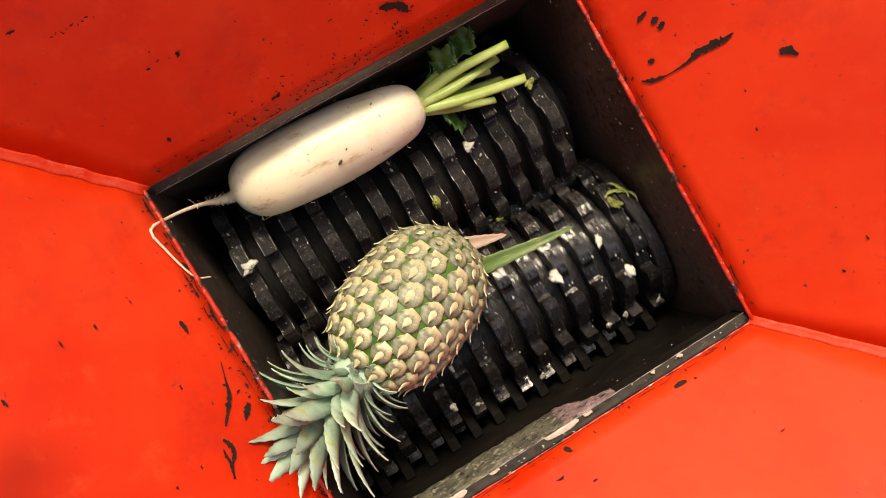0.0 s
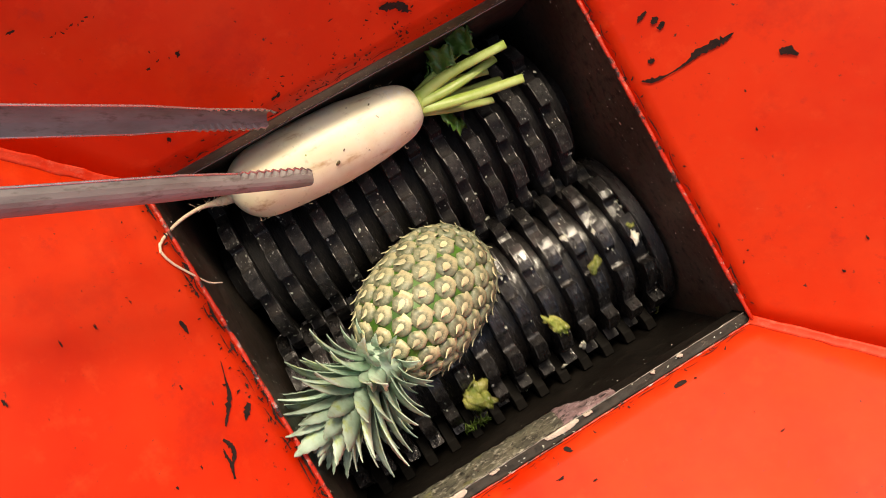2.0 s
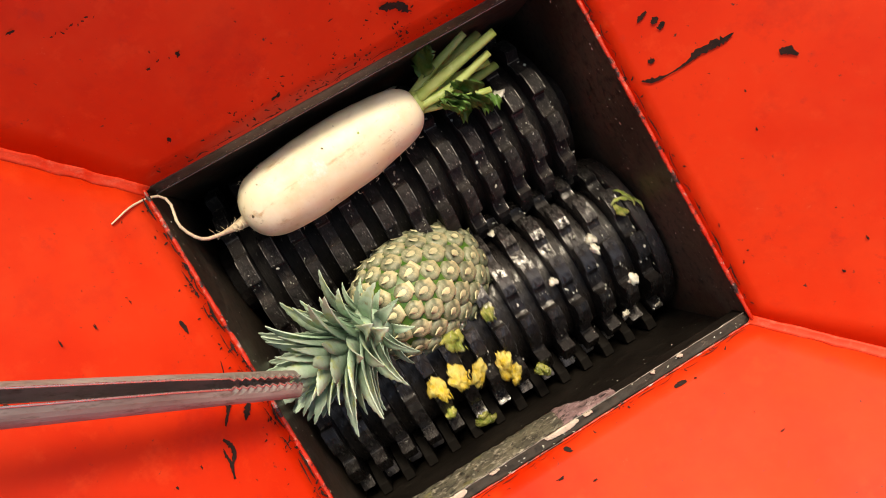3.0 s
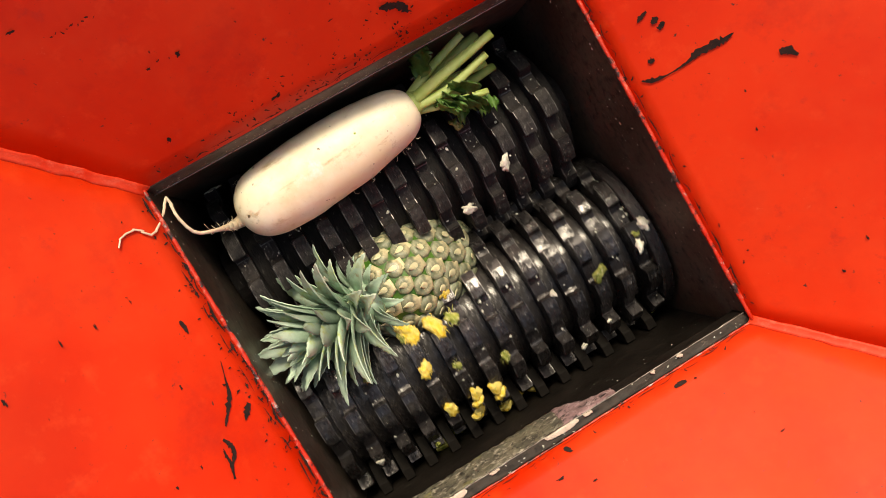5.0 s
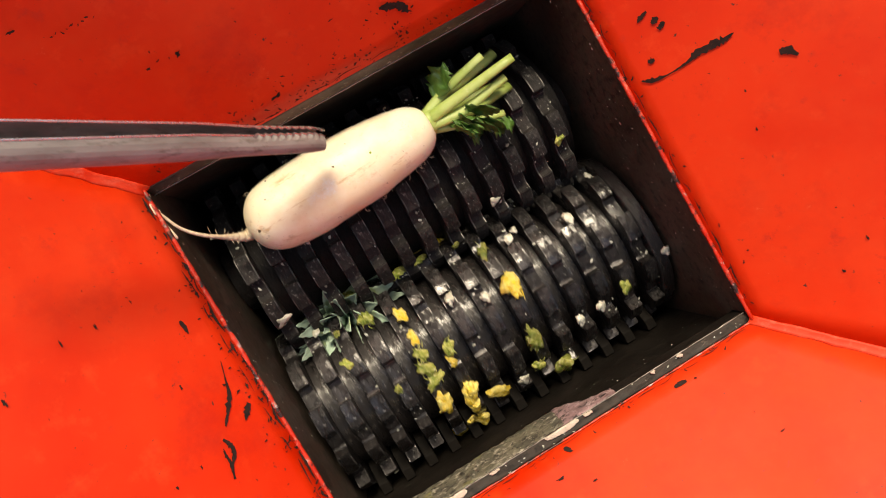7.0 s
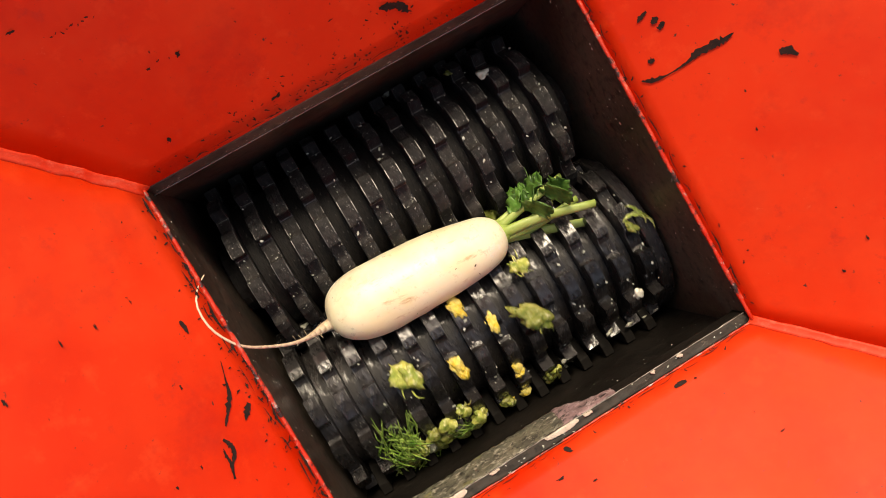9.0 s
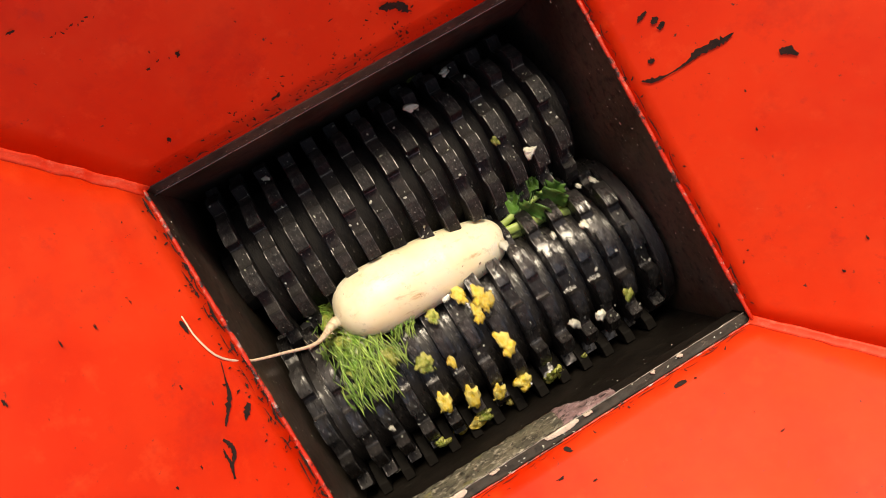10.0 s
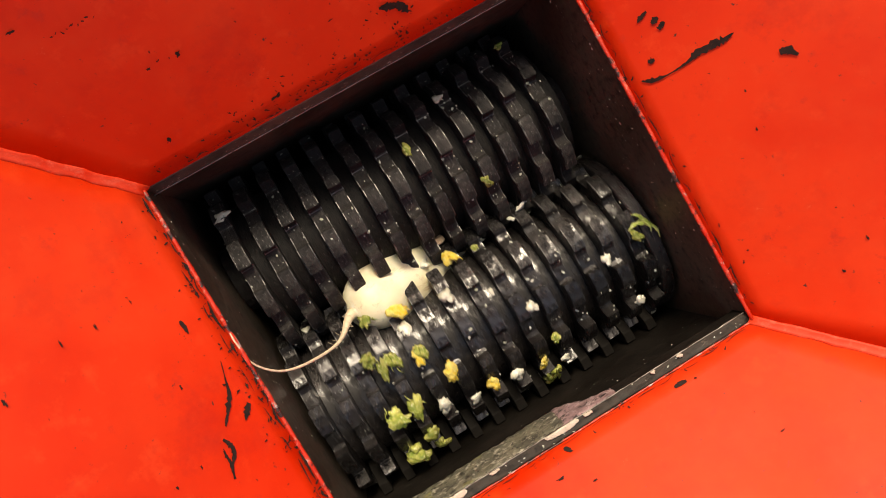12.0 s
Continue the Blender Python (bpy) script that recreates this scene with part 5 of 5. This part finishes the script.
# ---- movement ----
TONGS = [
    (1.4, (-0.111, 0.27, 0.06), (-0.183, 0.271, 0.19), (-0.137, 0.162, 0.06), (-0.224, 0.202, 0.19)),
    (1.5, (-0.1, 0.226, 0.05), (-0.194, 0.252, 0.19), (-0.103, 0.134, 0.05), (-0.231, 0.19, 0.19)),
    (1.6, (-0.119, 0.206, 0.05), (-0.204, 0.236, 0.19), (-0.111, 0.144, 0.05), (-0.225, 0.2, 0.19)),
    (1.8, (-0.132, 0.175, 0.04), (-0.219, 0.211, 0.19), (-0.135, 0.106, 0.04), (-0.248, 0.162, 0.19)),
    (2.0, (-0.081, 0.177, 0.03), (-0.213, 0.221, 0.19), (-0.08, 0.123, 0.03), (-0.236, 0.181, 0.19)),
    (2.2, (-0.103, 0.163, 0.02), (-0.223, 0.212, 0.18), (-0.106, 0.106, 0.02), (-0.248, 0.17, 0.18)),
    (2.5, (-0.115, 0.061, 0.0), (-0.262, 0.146, 0.18), (-0.111, 0.031, 0.0), (-0.28, 0.117, 0.18)),
    (2.7, (-0.173, -0.02, 0.03), (-0.298, 0.078, 0.19), (-0.176, -0.026, 0.03), (-0.307, 0.063, 0.19)),
    (3.0, (-0.171, -0.011, 0.03), (-0.292, 0.088, 0.19), (-0.173, -0.018, 0.03), (-0.298, 0.078, 0.19)),
    (3.2, (-0.15, -0.001, 0.03), (-0.287, 0.096, 0.19), (-0.152, -0.008, 0.03), (-0.294, 0.085, 0.19)),
    (3.6, (-0.305, 0.117, 0.22), (-0.323, 0.136, 0.3), (-0.31, 0.11, 0.22), (-0.328, 0.128, 0.3)),
    (5.8, (-0.19, 0.232, 0.3), (-0.209, 0.219, 0.38), (-0.202, 0.211, 0.3), (-0.22, 0.202, 0.38)),
    (6.0, (-0.129, 0.209, 0.26), (-0.153, 0.201, 0.34), (-0.136, 0.185, 0.26), (-0.163, 0.184, 0.34)),
    (6.3, (-0.093, 0.157, 0.05), (-0.219, 0.211, 0.19), (-0.097, 0.15, 0.05), (-0.225, 0.201, 0.19)),
    (6.5, (-0.064, 0.17, 0.04), (-0.211, 0.224, 0.19), (-0.067, 0.165, 0.04), (-0.217, 0.214, 0.19)),
    (7.0, (-0.055, 0.148, 0.02), (-0.217, 0.214, 0.19), (-0.057, 0.143, 0.02), (-0.223, 0.204, 0.19)),
    (7.2, (-0.06, 0.117, 0.02), (-0.227, 0.198, 0.19), (-0.061, 0.111, 0.02), (-0.233, 0.187, 0.19)),
    (7.4, (-0.035, 0.162, 0.03), (-0.208, 0.229, 0.19), (-0.046, 0.101, 0.03), (-0.234, 0.186, 0.19)),
    (7.47, (-0.203, 0.22, 0.3), (-0.219, 0.209, 0.38), (-0.221, 0.184, 0.3), (-0.235, 0.182, 0.38)),
]


def toward(place, way, roll=0.0):
    """A pose at place whose x axis points along way, rolled about it."""
    x = Vector(way).normalized()
    y = Vector((0, 0, 1)).cross(x).normalized()
    z = x.cross(y)
    m = Matrix((x, y, z)).transposed().to_4x4()
    return Matrix.Translation(place) @ m @ pose(0, 0, 0, roll)


def turning(ob, y, speed, start):
    walk(ob, [(0.2 * k, pose(0, y, AXIS_Z, start + speed * 0.2 * k)) for k in range(61)])


def spin_x(deg):
    return pose(0, 0, 0, deg)


def radish_moves():
    lead = 0.0975
    rows = []
    # seconds, root end x, y, z, dip, yaw
    for t, x, y, z, dip, yaw in ((0, -0.147, 0.150, -0.066, 0, -3.2), (0.5, -0.146, 0.138, -0.066, 0, 0.2), (1.0, -0.147, 0.126, -0.066, 0, 4.2), (1.5, -0.150, 0.142, -0.066, 0, -1.0), (2.0, -0.149, 0.150, -0.066, 0, -3.0),
                                 (2.5, -0.147, 0.145, -0.066, 0, -2.4), (3.0, -0.149, 0.125, -0.066, 0, 5.0), (3.2, -0.150, 0.127, -0.066, 0, 4.5), (4.0, -0.150, 0.144, -0.066, 0, -1.5), (5.0, -0.152, 0.127, -0.066, 0, 4.6),
                                 (5.5, -0.154, 0.145, -0.066, 0, -2.0), (6.0, -0.153, 0.149, -0.066, 0, -2.8), (6.5, -0.153, 0.146, -0.066, 0, -1.8), (6.8, -0.152, 0.134, -0.063, 0, 0.2),
                                 (7.0, -0.150, 0.113, -0.057, 0, 2.0), (7.2, -0.144, 0.085, -0.053, 0, -1.5), (7.4, -0.147, 0.054, -0.062, 0, -2.5), (7.55, -0.148, 0.028, -0.073, 0, -5.0), (7.7, -0.146, 0.010, -0.082, 1, -4.0),
                                 (8.5, -0.138, 0.004, -0.090, 2, -3.0), (9.3, -0.131, 0.000, -0.097, 3.5, -2.2), (9.5, -0.130, 0.000, -0.098, 4.5, -2.3), (9.7, -0.128, 0.000, -0.099, 7, -2.6), (10.0, -0.1255, -0.001, -0.101, 12, -2.9), (10.5, -0.121, -0.004, -0.105, 20, -3.2),
                                 (11.0, -0.1165, -0.004, -0.110, 27, -3.4), (11.5, -0.1125, -0.003, -0.114, 32, -2.8), (12.0, -0.109, -0.004, -0.119, 36, -2.0)):
        m = pose(x, y, z, 0, 0, yaw) @ pose(0, 0, 0, 0, dip, 0) @ pose(lead, 0, 0)
        rows.append((t, m))
    walk(daikon, rows)
    rolls = [(0.25 * k, spin_x(-180 * 0.25 * k - 10)) for k in range(28)]
    rolls += [(7.0, spin_x(-1266)), (7.25, spin_x(-1326)), (7.5, spin_x(-1378)), (7.75, spin_x(-1394)), (8.1, spin_x(-1396)), (12.0, spin_x(-1390))]
    walk(daikon_body, rolls)
    tail_moves(rows, lead)


TAIL_BENDS = []


def tail_bend(t, *places):
    """How the tap root lies at a time: places along it from the radish to its tip, in millimetres."""
    TAIL_BENDS.append((t, [Vector(p) / 1000 for p in places]))


tail_bend(0.0, (-174, 154, -34), (-195, 154, -10), (-209, 149, 12), (-207, 128, 11), (-202, 105, 5), (-199, 98, -5), (-193, 95, -12))
tail_bend(0.5, (-177, 148, -30), (-195, 163, -10), (-200, 172, -4), (-201, 149, 4), (-199, 124, -5), (-198, 112, -6), (-196, 101, -9))
tail_bend(1.0, (-170, 125, -38), (-186, 134, -20), (-190, 151, -15), (-189, 169, -16), (-199, 153, -5), (-208, 150, 11), (-215, 141, 19), (-215, 133, 19))
tail_bend(1.5, (-176, 135, -31), (-188, 125, -18), (-186, 114, -19), (-178, 125, -29), (-176, 144, -30), (-183, 166, -23), (-196, 161, -9), (-196, 171, -8))
tail_bend(2.0, (-175, 151, -32), (-195, 146, -10), (-209, 135, 13), (-209, 121, 13), (-201, 103, 4), (-195, 91, -9), (-188, 86, -18))
tail_bend(2.5, (-176, 159, -31), (-194, 169, -11), (-203, 180, 6), (-205, 156, 8), (-204, 132, 7), (-204, 121, 7))
tail_bend(3.0, (-170, 123, -36), (-184, 127, -21), (-192, 144, -13), (-190, 165, -15), (-196, 174, -8), (-211, 173, 14), (-227, 166, 31))
tail_bend(3.3, (-170, 123, -36), (-184, 127, -21), (-192, 144, -13), (-190, 165, -15), (-196, 174, -8), (-211, 173, 14), (-227, 166, 31))
tail_bend(5.0, (-172, 128, -33), (-185, 134, -20), (-190, 151, -14), (-190, 169, -14), (-198, 158, -6), (-209, 146, 13), (-217, 154, 21), (-227, 153, 31), (-231, 147, 36))
tail_bend(5.5, (-173, 136, -32), (-189, 131, -16), (-191, 141, -14), (-181, 154, -24), (-183, 171, -22), (-199, 181, -5), (-214, 185, 17))
tail_bend(6.0, (-181, 146, -23), (-195, 135, -9), (-198, 117, -6), (-194, 104, -10), (-185, 112, -20), (-184, 131, -20), (-188, 159, -16), (-200, 169, -4), (-199, 181, -5))
tail_bend(6.5, (-175, 151, -30), (-191, 149, -13), (-199, 140, -5), (-197, 128, -7), (-189, 124, -16), (-185, 134, -19), (-189, 158, -16), (-197, 163, -7), (-200, 178, -4))
tail_bend(7.0, (-178, 126, -26), (-192, 141, -12), (-200, 160, -4), (-200, 143, -4), (-198, 137, -6), (-200, 151, -4), (-201, 165, 4), (-199, 177, -5))
tail_bend(7.5, (-171, 46, -40), (-187, 63, -20), (-193, 87, -13), (-198, 117, -7), (-195, 146, -10), (-194, 157, -12), (-199, 167, -5), (-200, 178, -5))
tail_bend(7.7, (-173, 24, -38), (-188, 50, -19), (-193, 78, -13), (-190, 97, -16), (-180, 109, -29), (-170, 113, -42))
tail_bend(9.4, (-158, 2, -59), (-180, 11, -30), (-201, 24, 4), (-214, 46, 18), (-217, 70, 21), (-211, 86, 14), (-203, 94, 6))
tail_bend(10.0, (-151, -5, -67), (-177, 6, -34), (-200, 18, -4), (-214, 34, 17), (-220, 56, 24), (-221, 77, 25))
tail_bend(10.5, (-147, -9, -71), (-169, 2, -43), (-194, 11, -11), (-212, 28, 16), (-220, 51, 24), (-218, 73, 22))
tail_bend(11.0, (-139, -16, -81), (-164, -13, -50), (-196, -2, -9), (-209, 17, 12), (-213, 40, 17), (-213, 53, 16))
tail_bend(11.5, (-133, -15, -89), (-157, -16, -58), (-181, -11, -28), (-199, 1, -5), (-209, 17, 12), (-210, 37, 13), (-209, 53, 12))
tail_bend(12.0, (-134, -17, -87), (-162, -15, -51), (-184, -6, -24), (-198, 13, -6), (-200, 35, 3), (-200, 45, 3))


def evenly(line, n):
    """n + 1 points at even steps along a line."""
    run = [0.0]
    for a, b in zip(line, line[1:]):
        run.append(run[-1] + (b - a).length)
    out, k = [], 0
    for i in range(n + 1):
        d = run[-1] * i / n
        while k < len(run) - 2 and run[k + 1] < d:
            k += 1
        out.append(line[k].lerp(line[k + 1], (d - run[k]) / max(1e-9, run[k + 1] - run[k])))
    return out


def tail_moves(rows, lead):
    """Lay the chain of pieces along the bent line, starting at the radish's end."""
    def spot(t):
        for (t0, a), (t1, b) in zip(rows, rows[1:]):
            if t <= t1:
                f = (t - t0) / (t1 - t0)
                return Matrix.LocRotScale(a.translation.lerp(b.translation, f), a.to_quaternion().slerp(b.to_quaternion(), f), None)

    shapes = [(t, evenly(bend([spot(t) @ Vector((0.006 - lead, 0, 0)), spot(t) @ Vector((-0.006 - lead, 0, 0))] + places, 8), 2 * TAIL_PIECES)) for t, places in TAIL_BENDS]
    keys = [[] for _ in daikon_tail]
    for step in range(61):
        t = 0.2 * step
        for (t0, a), (t1, b) in zip(shapes, shapes[1:]):
            if t <= t1 + 1e-6:
                f = (t - t0) / (t1 - t0)
                line = [p.lerp(q, f) for p, q in zip(a, b)]
                break
        home = spot(min(t, 12.0))
        shift = home @ Vector((0.006 - lead, 0, 0)) - line[0]
        line = [p + shift * (1 - i / (2 * TAIL_PIECES)) ** 2 for i, p in enumerate(line)]
        for k in range(TAIL_PIECES):
            way = line[2 * k + 2] - line[2 * k]
            keys[k].append((t, home.inverted() @ Matrix.Translation(line[2 * k + 1]) @ way.to_track_quat("X", "Z").to_matrix().to_4x4()))
    for piece, turns in zip(daikon_tail, keys):
        walk(piece, turns)


def pineapple_moves():
    rows = []
    for t, c, w, roll in ((0, (-0.064, -0.018, -0.040), (-0.90, -0.31, 0.24), 0), (0.5, (-0.058, -0.021, -0.052), (-0.88, -0.37, 0.25), 4), (1.0, (-0.052, -0.025, -0.064), (-0.86, -0.45, 0.25), 8),
                          (1.5, (-0.045, -0.029, -0.078), (-0.84, -0.44, 0.32), 12), (2.0, (-0.044, -0.027, -0.088), (-0.86, -0.30, 0.42), 14), (2.5, (-0.042, -0.024, -0.104), (-0.86, -0.12, 0.55), 16),
                          (3.0, (-0.040, -0.018, -0.122), (-0.82, -0.02, 0.60), 18), (4.0, (-0.038, -0.008, -0.139), (-0.76, 0.08, 0.64), 20), (5.0, (-0.036, -0.002, -0.152), (-0.80, 0.04, 0.60), 24),
                          (5.5, (-0.040, -0.006, -0.180), (-0.80, -0.04, 0.60), 26), (6.0, (-0.050, -0.014, -0.222), (-0.60, -0.08, 0.79), 30), (6.5, (-0.080, -0.008, -0.262), (-0.42, -0.14, 0.90), 30),
                          (7.0, (-0.086, -0.006, -0.296), (-0.28, 0.02, 0.96), 30), (7.5, (-0.094, 0.0, -0.385), (-0.25, 0.0, 0.97), 30), (8.0, (-0.098, 0.0, -0.450), (-0.25, 0.0, 0.97), 30),
                          (12.0, (-0.100, 0.0, -0.620), (-0.25, 0.0, 0.97), 30)):
        rows.append((t, toward(c, w, roll)))
    walk(pineapple, rows)
    walk(dry_leaf, [(0, toward((-0.004, 0.010, -0.062), (0.93, -0.28, 0.05), 0)), (0.3, toward((-0.002, 0.008, -0.063), (0.93, -0.30, 0.05), 0)), (0.55, toward((-0.002, 0.006, -0.067), (0.93, -0.36, 0.02), 5)),
                    (0.8, toward((-0.010, 0.002, -0.14), (0.7, -0.5, -0.3), 20)), (1.2, toward((-0.010, 0.0, -0.24), (0.7, -0.6, 0.2), 20)), (12.0, toward((-0.01, 0.03, -0.70), (0.9, -0.3, 0.1), 20))])
    walk(stray_leaf, [(0, toward((0.0, -0.020, -0.068), (0.93, -0.1, 0.12), 0)), (0.2, toward((0.0, -0.018, -0.070), (0.85, -0.5, 0.08), 0)), (0.5, toward((0.0, -0.012, -0.074), (0.12, -0.95, -0.08), 10)),
                      (0.7, toward((-0.010, -0.008, -0.12), (0.7, -0.7, -0.1), 20)), (1.0, toward((-0.010, -0.002, -0.2), (0.7, -0.6, 0.2), 20)), (1.6, toward((-0.01, 0, -0.42), (0.7, -0.6, 0.3), 20)), (12.0, toward((-0.01, 0, -0.70), (0.9, -0.3, 0.1), 20))])


def tongs_moves():
    whole, up, low = [], [], []
    rows = [(0.0, *TONGS[10][1:])] + [(1.15, *TONGS[11][1:])] + TONGS + [(12.0, *TONGS[-1][1:])]
    for t, a, ar, b, br in rows:
        va, vb = Vector(a) - Vector(ar), Vector(b) - Vector(br)
        root = toward((Vector(a) + Vector(b)) / 2, va.normalized() + vb.normalized())
        whole.append((t, root))
        up.append((t, root.inverted() @ toward(a, va, -35)))
        low.append((t, root.inverted() @ toward(b, vb, 145)))
    walk(tongs, whole)
    walk(arm_upper, up)
    walk(arm_lower, low)


def scrap_moves():
    for ob, y, x, angle, t0, spin, speed, round_ in SCRAPS:
        rows = []
        for k in range(0, 61):
            t = 0.2 * k
            a = angle + speed * (t - t0)
            if not round_:
                a = max(-205.0, min(150.0, a))
            rows.append((t, orbit(y, x, a, R_TIP - 0.001, spin)))
        walk(ob, rows)
    for ob, x, angle, t0, spin in STUCK:
        walk(ob, [(0.2 * k, orbit(-AXIS_Y, x, min(150.0, angle + SPEED_LOWER * max(0.0, t0 - 0.2 * k)), R_TIP - 0.001, spin)) for k in range(61)])
    # the husk rides up, slows against the radish and folds into the nip
    walk(husk, [(t, orbit(-AXIS_Y, x, a, R_TIP + 0.003, turn)) for t, x, a, turn in ((0, 0.0, 150, 90), (9.9, 0.0, 150, 90), (10.3, 0.002, 100, 85), (10.6, -0.002, 48, 75), (10.8, -0.008, 14, 65), (11.0, -0.014, -8, 62),
                                                                                 (11.25, -0.006, -24, 80), (11.5, 0.002, -38, 100), (11.8, 0.006, -54, 105), (12.0, 0.006, -70, 105))])


def motions():
    turning(rotor_upper, AXIS_Y, SPEED_UPPER, 0.0)
    turning(rotor_lower, -AXIS_Y, -SPEED_LOWER, 0.0)
    radish_moves()
    pineapple_moves()
    tongs_moves()
    scrap_moves()


motions()
